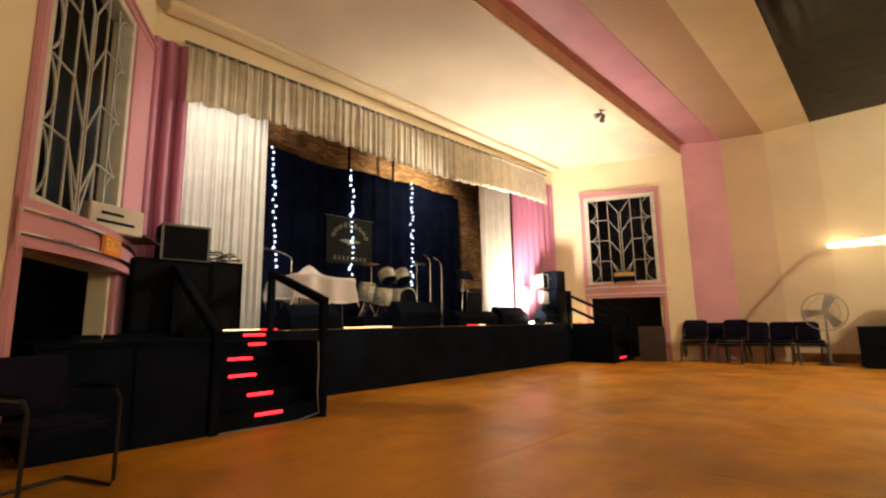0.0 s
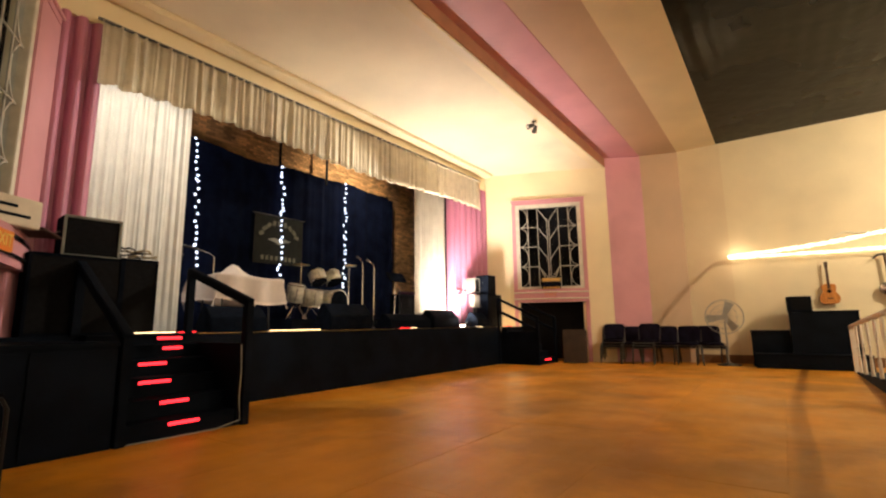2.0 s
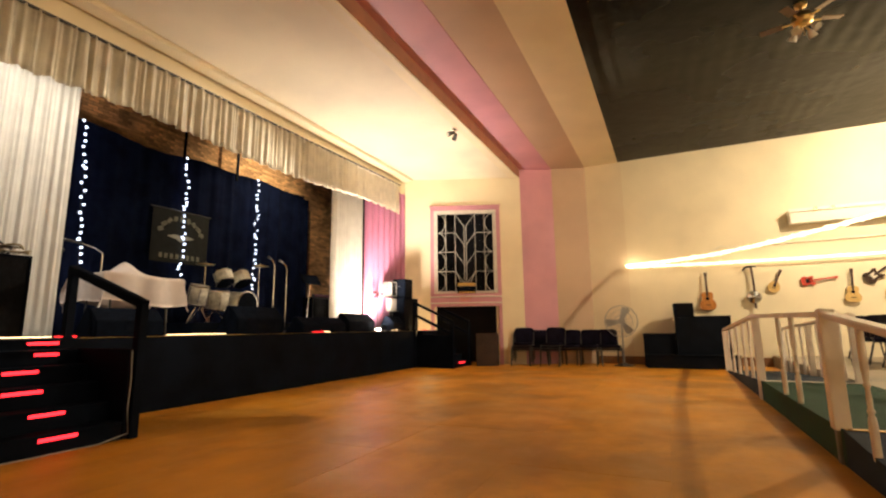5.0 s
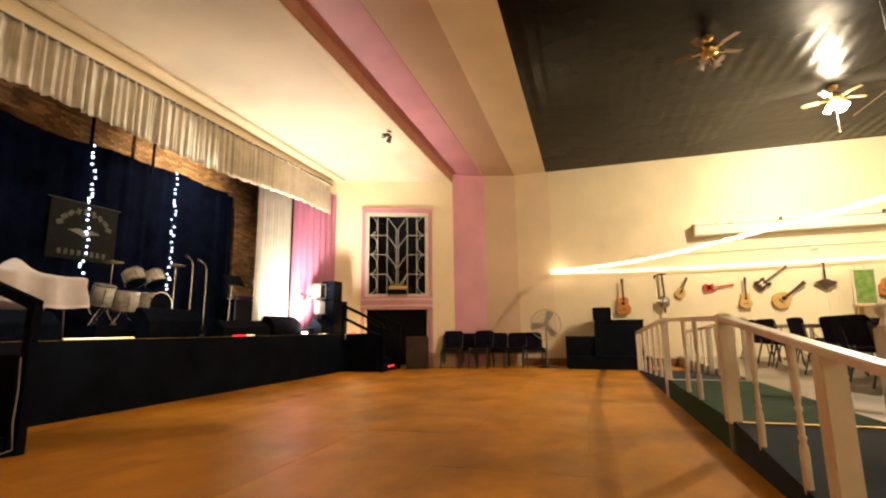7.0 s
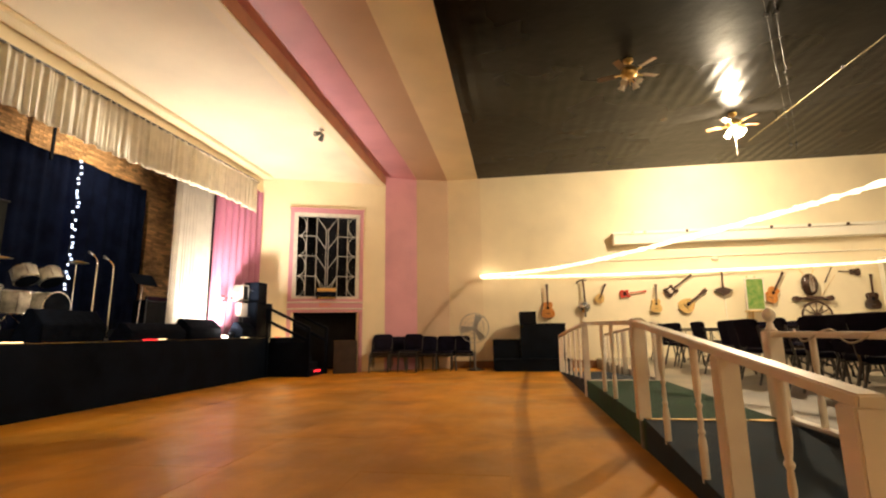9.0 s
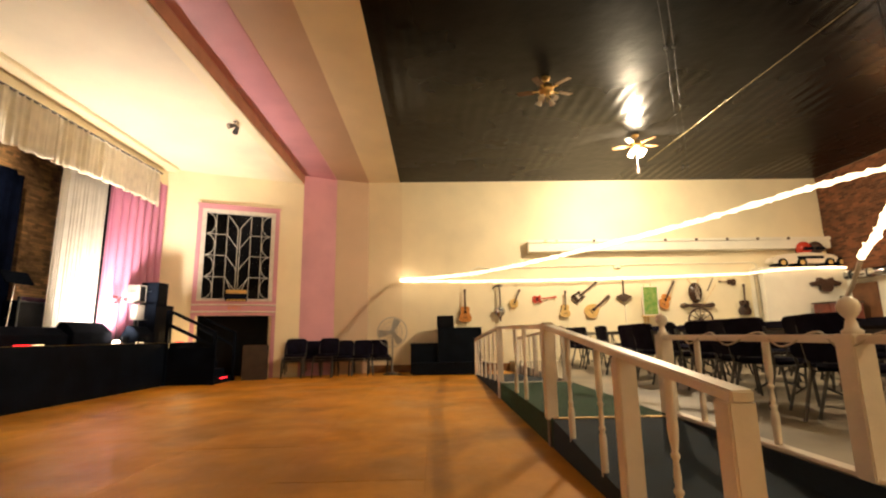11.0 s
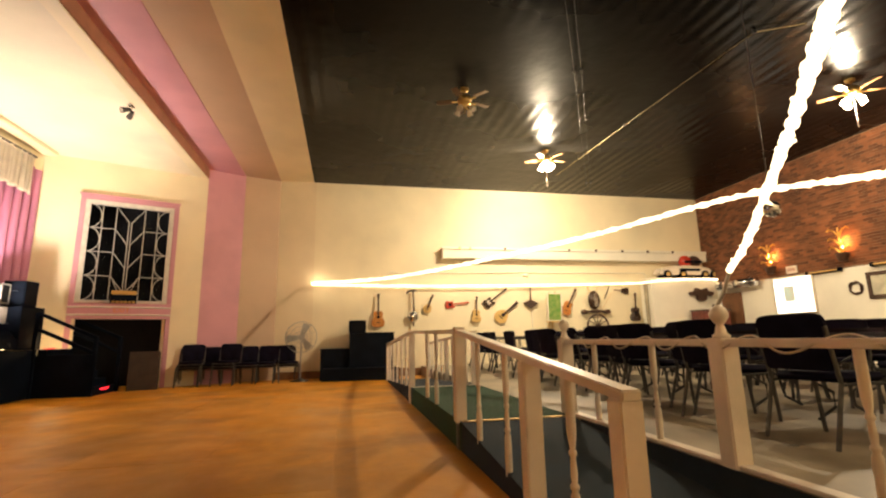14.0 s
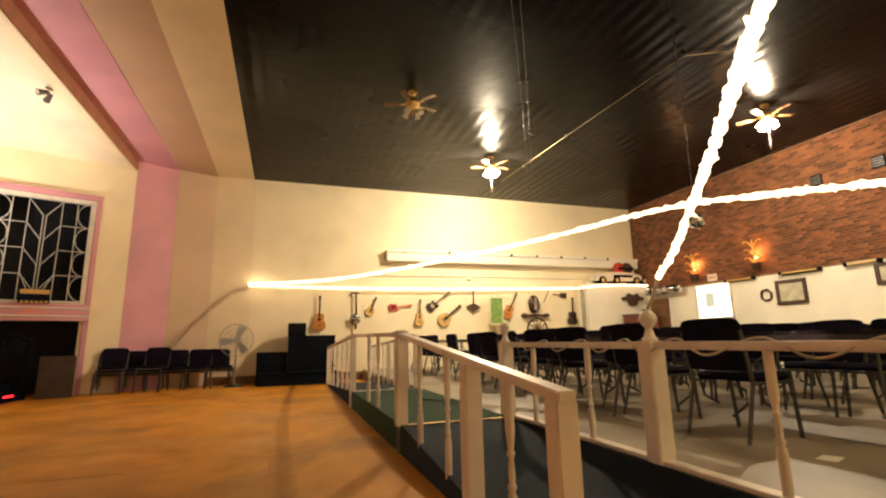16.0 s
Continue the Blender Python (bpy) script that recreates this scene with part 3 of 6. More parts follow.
for i in range(NX + 1):
    row = []
    for j in range(NY + 1):
        a, b = (i / NX * 2 - 1) * (HX + 0.50), (j / NY * 2 - 1) * (HY + 0.52)
        ox, oy = max(0, abs(a) - HX), max(0, abs(b) - HY)
        drop = max(ox, oy) if min(ox, oy) == 0 else math.hypot(ox, oy)
        px = math.copysign(min(abs(a), HX) + 0.035 * (ox > 0) * (1 + math.sin(11 * b)) + 0.06 * ox, a)
        py = math.copysign(min(abs(b), HY) + 0.035 * (oy > 0) * (1 + math.sin(9 * a)) + 0.10 * oy, b)
        z = 1.0 - drop * (0.95 + 0.12 * math.sin(3 * b + 1)) + 0.22 * math.exp(-((a - 0.05) ** 2 + (b + 0.15) ** 2) / 0.035) + 0.012 * math.sin(9 * a + 4 * b)
        row.append(bm.verts.new((px, py, z)))
    grid.append(row)
for a, b in zip(grid, grid[1:]):
    for j in range(NY):
        bm.faces.new((a[j], a[j + 1], b[j + 1], b[j]))
bmesh.ops.solidify(bm, geom=bm.faces[:], thickness=0.004)
cloth = part("tablecloth", bm, LINEN, None, "", True)
cloth.matrix_world = pose(-8.2, 4.94, STAGE, 0, 0, 4)
tagged(cloth, "pale pink-white cloth draped over things on the stage table", "tablecloth")

# drum kit
PEARL = mat("white_pearl_drum_wrap", (0.66, 0.64, 0.55), 0.3, vary=0.15, scale=14, bump=0.05)
SKIN = mat("drum_skin", (0.55, 0.52, 0.44), 0.6, vary=0.1)
CYMBAL = mat("cymbal_bronze", (0.62, 0.45, 0.18), 0.3, 1.0, vary=0.1)
kit = thing("drum_kit", pose(-9.3, 7.72, STAGE + 0.24), "white pearl drum kit set up on the stage", "drum kit")


def drum(c, axis, r, l, skin, parent):
    bm = B()
    a = Vector(axis).normalized()
    cyl(bm, Vector(c) - a * l / 2, Vector(c) + a * l / 2, r, seg=28)
    d = part("drum_shell", bm, PEARL, parent, "white pearl shell", True)
    for s in (-1, 1):
        bm = B()
        e = Vector(c) + a * s * l / 2
        cyl(bm, e - a * 0.012, e + a * 0.012, r + 0.012, seg=28)
        part("hoop", bm, CHROME, d)
        bm = B()
        cyl(bm, e + a * s * 0.012, e + a * s * 0.016, r - 0.01, seg=28)
        part("drum_head", bm, skin if s > 0 else BLACK, d)
    for i in range(6):
        q = a.to_track_quat("Z", "Y")
        o = q @ Vector((math.cos(i * math.pi / 3), math.sin(i * math.pi / 3), 0)) * (r + 0.012)
        bm = B()
        cyl(bm, Vector(c) + o - a * l * 0.4, Vector(c) + o + a * l * 0.4, 0.007, seg=6)
        part("lug", bm, CHROME, d)


drum((0.25, 0.30, 0.42), (1, 0.05, 0), 0.30, 0.42, BLACK, kit)
bm = B()
cyl(bm, (0.477, 0.16, 0.28), (0.481, 0.16, 0.28), 0.06, seg=16)
part("badge", bm, PEARL, kit)
drum((0.15, -0.12, 1.02), (-0.5, 0, 0.86), 0.20, 0.26, SKIN, kit)
drum((0.15, 0.36, 1.04), (-0.5, 0, 0.86), 0.20, 0.26, SKIN, kit)
drum((0.10, -0.72, 0.60), (0.25, 0, 0.97), 0.20, 0.40, SKIN, kit)
drum((0.2, -0.28, 0.50), (0.1, 0.0, 1), 0.23, 0.40, SKIN, kit)
for (x, y, z, r) in ((0.0, -0.5, 1.30, 0.20), (0.05, 1.0, 1.42, 0.22)):
    bm = B()
    lathe(bm, [(r, 0), (r * 0.5, 0.016), (r * 0.2, 0.03), (0.012, 0.035), (0.012, 0.03), (r * 0.2, 0.024), (r * 0.5, 0.011), (r - 0.002, -0.002)], (x, y, z), 20)
    part("cymbal", bm, CYMBAL, kit, "", True)
    bm = B()
    cyl(bm, (x, y, 0.25), (x, y, z + 0.06), 0.011)
    for k in range(3):
        a = k * 2.1
        cyl(bm, (x, y, 0.45), (x + 0.25 * math.cos(a), y + 0.25 * math.sin(a), 0.01), 0.009)
    part("stand", bm, CHROME, kit)
for y, z in ((-0.72, 0.42), (-0.28, 0.32)):
    for k in range(3):
        a = k * 2.1 + 0.5
        bm = B()
        cyl(bm, (0.12, y, z), (0.12 + 0.24 * math.cos(a), y + 0.24 * math.sin(a), 0.01), 0.012)
        part("leg", bm, CHROME, kit)


def mic_stand(x, y, h, bend, label):
    t = thing("microphone_stand", pose(x, y, STAGE), label, "microphone stand", "microphone stands")
    bm = B()
    lathe(bm, [(0.13, 0), (0.13, 0.02), (0.03, 0.04), (0.02, 0.05)], (0, 0, 0), 16)
    part("base", bm, STEEL, t)
    bm = B()
    cyl(bm, (0, 0, 0.04), (0, 0, h), 0.013)
    part("pole", bm, CHROME, t)
    bm = B()
    tube(bm, [(0, 0, h), (0, bend * 0.3, h + 0.07), (0, bend, h + 0.13)], 0.011, 6)
    part("gooseneck", bm, CHROME, t)
    bm = B()
    cyl(bm, (0, bend, h + 0.13), (0.02, bend * 1.7, h + 0.15), 0.018, 0.024)
    ball(bm, (0.022, bend * 1.8, h + 0.155), 0.032)
    part("microphone", bm, STEEL, t, "", True)


mic_stand(-7.8, 8.16, 1.44, -0.14, "chrome microphone stand on the stage")
mic_stand(-7.9, 7.88, 1.50, -0.11, "chrome microphone stand on the stage")
mic_stand(-9.0, 4.9, 1.45, -0.35, "dark microphone boom stand beside the backdrop")
mic_stand(-7.9, 3.65, 1.10, 0.05, "short microphone stand beside the curtain")


def wedge(x, y, w, d, h, turn, label):
    """A floor monitor: a wedge with a sloping grille, its slope towards the stage."""
    t = thing("floor_monitor", pose(x, y, STAGE, 0, 0, turn), label, "floor monitor", "floor monitors")
    bm = B()
    prism(bm, [(-d / 2, 0), (d / 2, 0), (d / 2, h * 0.55), (d * 0.12, h), (-d * 0.05, h)], -w / 2, w / 2, Matrix(((1, 0, 0, 0), (0, 0, 1, 0), (0, 1, 0, 0), (0, 0, 0, 1))))
    bmesh.ops.bevel(bm, geom=bm.edges[:], offset=0.012, segments=2, affect="EDGES")
    part("body", bm, CARPET_BLACK, t)
    bm = B()
    q = Vector((-d * 0.05, 0, h)) - Vector((-d / 2, 0, 0))
    n = Vector((-q.z, 0, q.x)).normalized()
    a, b = Vector((-d / 2, 0, 0)) + q * 0.08 + n * 0.004, Vector((-d / 2, 0, 0)) + q * 0.92 + n * 0.004
    vs = [bm.verts.new((p.x + n.x * o, s * (w / 2 - 0.04), p.z + n.z * o)) for o in (0, 0.01) for p, s in ((a, -1), (a, 1), (b, 1), (b, -1))]
    bm.faces.new(vs[:4]), bm.faces.new(vs[4:])
    for i in range(4):
        bm.faces.new((vs[i], vs[(i + 1) % 4], vs[4 + (i + 1) % 4], vs[4 + i]))
    part("grille", bm, GRILLE, t)
    bm = B()
    box(bm, d / 2 - 0.002, d / 2 + 0.008, -0.09, 0.09, h * 0.2, h * 0.38, None, 0.004)
    part("jack_plate", bm, BLACK, t)


wedge(-6.95, 6.42, 1.08, 0.55, 0.50, 0, "large black wedge floor monitor at the stage edge")
wedge(-6.95, 8.24, 1.40, 0.5, 0.33, 0, "low long black floor monitor at the stage edge")
wedge(-6.95, 9.57, 1.06, 0.55, 0.44, 0, "black wedge floor monitor at the stage edge")
wedge(-6.88, 11.24, 0.86, 0.46, 0.40, 8, "black wedge floor monitor before the loudspeaker stack")
wedge(-7.5, 4.45, 1.0, 0.55, 0.42, 0, "black wedge floor monitor beside the steps")

def lantern(m, drop, label):
    """An added can on a yoke under a drop pipe; it shines along its own +x and down."""
    t = thing("stage_lantern", m, label, "stage light", "stage lanterns")
    bm = B()
    cyl(bm, (-0.28, 0, 0.24), (0.02, 0, -0.02), 0.085, 0.11, 18)
    part("can", bm, BLACK, t)
    bm = B()
    tube(bm, [(-0.12, -0.12, 0.10), (-0.12, -0.13, 0.36), (-0.12, 0.13, 0.36), (-0.12, 0.12, 0.10)], 0.012, 6)
    cyl(bm, (-0.12, 0, 0.36), (-0.12, 0, drop), 0.018)
    part("yoke", bm, STEEL, t)


# lantern bodies added to go with the two added beams
lantern(pose(-9.62, 2.75, 5.0), 2.2, "black lantern added unseen behind the side curtain to light it")
lantern(pose(-9.38, 10.2, 6.12, 0, 0, 180), 1.08, "black lantern added over the stage to light the bricks")

# drum riser carpet and amplifier with music stand
bm = B()
box(bm, -10.3, -8.5, 6.4, 9.3, STAGE, STAGE + 0.236, None, 0.01)
tagged(part("drum_riser", bm, BLACK), "low black wooden riser under the drum kit", "riser")
bm = B()
box(bm, -10.25, -8.55, 6.45, 9.25, STAGE + 0.236, STAGE + 0.24)
tagged(part("drum_rug", bm, BLACK_CLOTH), "dark rug lying under the drum kit", "rug")
amp = cabinet("combo_amplifier", pose(-8.8, 10.46, STAGE), 0.35, 0.84, 0.94, "tall black combo amplifier with chrome trim on the stage", "amplifier", frame_mat=STEEL)
bm = B()
box(bm, 0.10, 0.19, -0.40, 0.40, 0.942, 1.02, None, 0.01)
part("control_panel", bm, CHROME, amp)
ms = thing("music_stand", pose(-8.4, 9.55, STAGE), "black music stand with a tilted desk", "music stand")
bm = B()
box(bm, -0.012, 0.012, -0.34, 0.34, -0.16, 0.16, pose(0, 0.1, 1.36, 0, -35, 0), 0.004)
part("desk", bm, BLACK, ms)
bm = B()
cyl(bm, (0, 0, 0.2), (0, 0.08, 1.35), 0.013)
part("pole", bm, CHROME, ms)
for k in range(3):
    bm = B()
    cyl(bm, (0, 0, 0.25), (0.25 * math.cos(k * 2.1), 0.25 * math.sin(k * 2.1), 0.01), 0.01)
    part("leg", bm, STEEL, ms)

# loudspeaker stack at the end of the stage
cabinet("bass_cabinet", pose(-6.95, 12.0, STAGE), 0.5, 0.8, 0.92, "black bass cabinet under a loudspeaker at the stage end", "loudspeaker", group="loudspeaker stack")
cabinet("loudspeaker", pose(-6.95, 11.93, STAGE + 0.92), 0.42, 0.44, 0.55, "black loudspeaker standing on a bass cabinet", "loudspeaker", group="loudspeaker stack")
cabinet("monitor_speaker", pose(-7.12, 11.50, STAGE + 0.96), 0.30, 0.28, 0.42, "small pale loudspeaker behind the stack", "loudspeaker", material=mat("pale_grey_case", (0.20, 0.19, 0.17), 0.6))
bm = B()
cyl(bm, (-7.12, 11.50, STAGE), (-7.12, 11.50, STAGE + 0.955), 0.02)
lathe(bm, [(0.14, 0), (0.14, 0.02), (0.03, 0.04)], (-7.12, 11.50, STAGE), 14)
tagged(part("speaker_pole", bm, STEEL), "dark steel pole carrying a small loudspeaker", "stand")
# dried flowers on a thin stand
fl = thing("flower_stand", pose(-7.16, 10.95, STAGE), "dark red flowers on a thin upright stand", "flowers")
bm = B()
cyl(bm, (0, 0, 0), (0, 0, 0.95), 0.010)
lathe(bm, [(0.10, 0), (0.10, 0.012), (0.02, 0.03)], (0, 0, 0), 12)
part("stem", bm, STEEL, fl)
rnd = random.Random(12)
PETAL = mat("dark_red_petals", (0.10, 0.012, 0.016), 0.7, vary=0.3, scale=20)
for k in range(7):
    bm = B()
    c = Vector((rnd.uniform(-0.08, 0.08), rnd.uniform(-0.14, 0.14), 0.98 + rnd.uniform(-0.08, 0.12)))
    for j in range(9):
        ball(bm, c + Vector((rnd.uniform(-1, 1), rnd.uniform(-1, 1), rnd.uniform(-1, 1))) * 0.03, 0.026, 6, (1, 1, 0.5))
    part("bloom", bm, PETAL, fl)

# light strips along the stage edge
for y0, y1, mm, lb in ((4.57, 5.6, WARM_LED, "warm white light strip on the stage edge"), (2.55, 3.15, WARM_LED, "warm white light strip at the head of the steps"), (3.17, 3.42, RED_LED, "red light strip at the head of the steps"),
                       (7.7, 8.05, RED_LED, "red light strip on the stage edge"), (8.07, 8.3, WARM_LED, "short warm light strip on the stage edge"), (10.8, 11.1, WARM_LED, "short warm light strip on the stage edge"), (12.42, 12.8, RED_LED, "red light strip at the head of the steps")):
    s = thing("light_strip", pose(FRONT - 0.015, (y0 + y1) / 2, STAGE + 0.004), lb, "light strip", "stage edge lights")
    bm = B()
    box(bm, -0.014, 0.014, -(y1 - y0) / 2, (y1 - y0) / 2, 0, 0.012, None, 0.003)
    part("channel", bm, STEEL, s)
    bm = B()
    box(bm, -0.010, 0.012, -(y1 - y0) / 2 + 0.01, (y1 - y0) / 2 - 0.01, 0.0125, 0.022, None, 0.002)
    part("diffuser", bm, STRIP_LED if mm is WARM_LED else mm, s)


# ---- steps to the stage ----
def steps(m, width, run, tops, label, strips):
    """Steps climbing along -x from the foot at the origin; width along y."""
    t = thing("stage_steps", m, label, "steps", "steps to the stage")
    n = len(tops)
    for i, top in enumerate(tops):
        low = tops[i - 1] if i else 0
        x0 = -run * i / n
        bm = B()
        box(bm, -run, x0 - 0.02, 0, width, low, top - 0.03)
        part("riser", bm, BLACK, t)
        bm = B()
        box(bm, -run, x0, 0, width, top - 0.03, top, None, 0.008)
        part("tread", bm, BLACK, t)
        if i < len(strips):
            a, b = strips[i]
            bm = B()
            box(bm, x0 - 0.018, x0 - 0.006, a, b, top - 0.064, top - 0.032, None, 0.003)
            part("light_strip", bm, RED_LED, t, "glowing red light strip")
    return t


st = steps(pose(-5.2, 2.06, 0), 1.14, 1.39, (0.185, 0.375, 0.575, 0.755, 0.915, STAGE), "black wooden steps with red light strips up to the stage", [(0.41, 0.73), (0.42, 0.72), (0.29, 0.62), (0.37, 0.67), (0.72, 0.95), (0.75, 1.05)])
bm = B()
box(bm, -1.385, 0.0, 1.143, 1.20, 0, 0.92, None, 0.006)
part("side_panel", bm, BLACK, st)
for y, top0, top1 in ((-0.04, 1.02, 1.86), (1.24, 1.40, 1.88)):
    bm = B()
    box(bm, -0.06, 0.04, y - 0.045, y + 0.045, 0, top0, None, 0.006)
    part("post", bm, BLACK, st)
    bm = B()
    box(bm, -1.46, -1.37, y - 0.045, y + 0.045, STAGE, top1, None, 0.006)
    part("post", bm, BLACK, st)
    bm = B()
    l = math.hypot(1.45, top1 - top0)
    box(bm, -l, 0.03, y - 0.05, y + 0.05, -0.05, 0.05, pose(0, 0, top0, 0, math.degrees(math.atan2(top1 - top0, 1.45)), 0), 0.01)
    part("handrail", bm, BLACK, st)

bm = B()
tube(bm, [(0.012, 1.16, 0.90), (0.012, 1.175, 0.6), (0.012, 1.165, 0.3), (0.012, 1.19, 0.06), (0.03, 0.9, 0.012), (0.02, 0.6, 0.010), (0.03, 0.3, 0.012), (0.02, 0.02, 0.012)], 0.007, 6)
part("cable", bm, mat("grey_flex", (0.30, 0.30, 0.28), 0.6), st)

# landing box beside the steps
lb = thing("side_platform", pose(-5.2, 0.0, 0), "black painted panelled platform beside the stage steps", "platform")
bm = B()
box(bm, -1.4, -0.01, 0.55, 1.96, 0, 0.94)
part("body", bm, BLACK, lb)
bm = B()
box(bm, -1.42, 0.03, 0.53, 1.965, 0.94, 0.98, None, 0.006)
part("top_board", bm, BLACK, lb)
for a, b in ((0.56, 1.25), (1.29, 1.95)):
    bm = B()
    box(bm, -0.01, 0.012, a, b, 0.03, 0.91, None, 0.006)
    part("panel", bm, BLACK, lb)

# metal nosing along the stage edge
bm = B()
box(bm, FRONT - 0.03, FRONT + 0.006, 3.45, 12.05, STAGE + 0.0005, STAGE + 0.004)
structure("trim_stage_nosing", bm, BRASS, "thin brass nosing along the stage edge", "trim")

# steps at the far end, with a panel on their near side
st = steps(pose(-5.42, 12.12, 0), 1.05, 1.16, (0.172, 0.343, 0.515, 0.687, 0.858, STAGE), "black wooden steps with red light strips and handrails", [(0.35, 0.75), (0.15, 0.45)])
bm = B()
box(bm, -1.155, 0.0, -0.06, -0.003, 0, 0.90, None, 0.006)
part("side_panel", bm, BLACK, st)
for y in (-0.10, 1.10):
    bm = B()
    box(bm, -0.04, 0.04, y - 0.04, y + 0.04, 0, 1.27, None, 0.006)
    part("post", bm, BLACK, st)
    bm = B()
    box(bm, -1.22, -1.14, y - 0.04, y + 0.04, 0, 1.82, None, 0.006)
    part("post", bm, BLACK, st)
    for dz in (0.0, -0.34):
        bm = B()
        l = math.hypot(1.18, 0.55)
        box(bm, -l, 0.03, y - 0.045, y + 0.045, -0.035, 0.035, pose(0, 0, 1.27 + dz, 0, math.degrees(math.atan2(0.55, 1.18)), 0), 0.01)
        part("handrail", bm, BLACK, st)

# white box on a stand beside the stack, and the flood light on the stage floor
wl = thing("white_box", pose(-6.95, 11.36, STAGE), "dull pale box on a thin stand beside the loudspeakers", "box")
bm = B()
cyl(bm, (0, 0, 0), (0, 0, 0.55), 0.014)
lathe(bm, [(0.13, 0), (0.13, 0.015), (0.03, 0.03)], (0, 0, 0), 14)
part("pole", bm, STEEL, wl)
bm = B()
box(bm, -0.09, 0.05, -0.16, 0.16, 0.55, 0.90, None, 0.012)
part("case", bm, mat("dull_white_case", (0.20, 0.18, 0.16), 0.6), wl)
wl = thing("stage_flood_light", pose(-6.71, 10.40, STAGE), "low black flood light shining up at the curtain", "stage light")
bm = B()
box(bm, -0.10, 0.10, -0.12, 0.12, 0, 0.03, None, 0.005)
part("base", bm, STEEL, wl)
bm = B()
box(bm, 0.085, 0.10, -0.13, 0.13, 0.031, 0.16, None, 0.004)
part("shield", bm, BLACK, wl)
bm = B()
box(bm, -0.08, 0.07, -0.10, 0.10, 0.032, 0.07, None, 0.006)
part("lamp_head", bm, WARM_LED, wl)


# ---- exit windows ----
FRAME_W = mat("white_window_paint", (0.62, 0.60, 0.52), 0.45, vary=0.08, scale=6)
BAR_PAINT = mat("grey_bar_paint", (0.42, 0.42, 0.38), 0.5, vary=0.1, scale=6)
GLASS = bpy.data.materials.new("dark_window_glass")
GLASS.use_nodes = True
gb = GLASS.node_tree.nodes["Principled BSDF"]
gb.inputs["Base Color"].default_value = (0.9, 0.95, 1, 1)
gb.inputs["Transmission Weight"].default_value, gb.inputs["Roughness"].default_value, gb.inputs["IOR"].default_value = 1.0, 0.03, 1.06
gb.inputs["Specular IOR Level"].default_value = 0.12
ORANGE = mat("orange_sign", (0.75, 0.25, 0.03), 0.5, vary=0.1)
SIGN_YELLOW = mat("yellow_sign_letters", (0.85, 0.62, 0.15), 0.5)


def lettering(body, size, material, parent, m, depth=0.006):
    cu = bpy.data.curves.new("lettering", "FONT")
    cu.body, cu.size, cu.extrude, cu.align_x, cu.align_y = body, size, depth, "CENTER", "CENTER"
    tmp = bpy.data.objects.new("tmp", cu)
    scene.collection.objects.link(tmp)
    bpy.context.view_layer.update()
    me = bpy.data.meshes.new_from_object(tmp)
    bpy.data.objects.remove(tmp)
    me.materials.clear()
    me.materials.append(material)
    ob = new("lettering", me)
    ob.parent = parent
    ob.matrix_local = m
    return ob


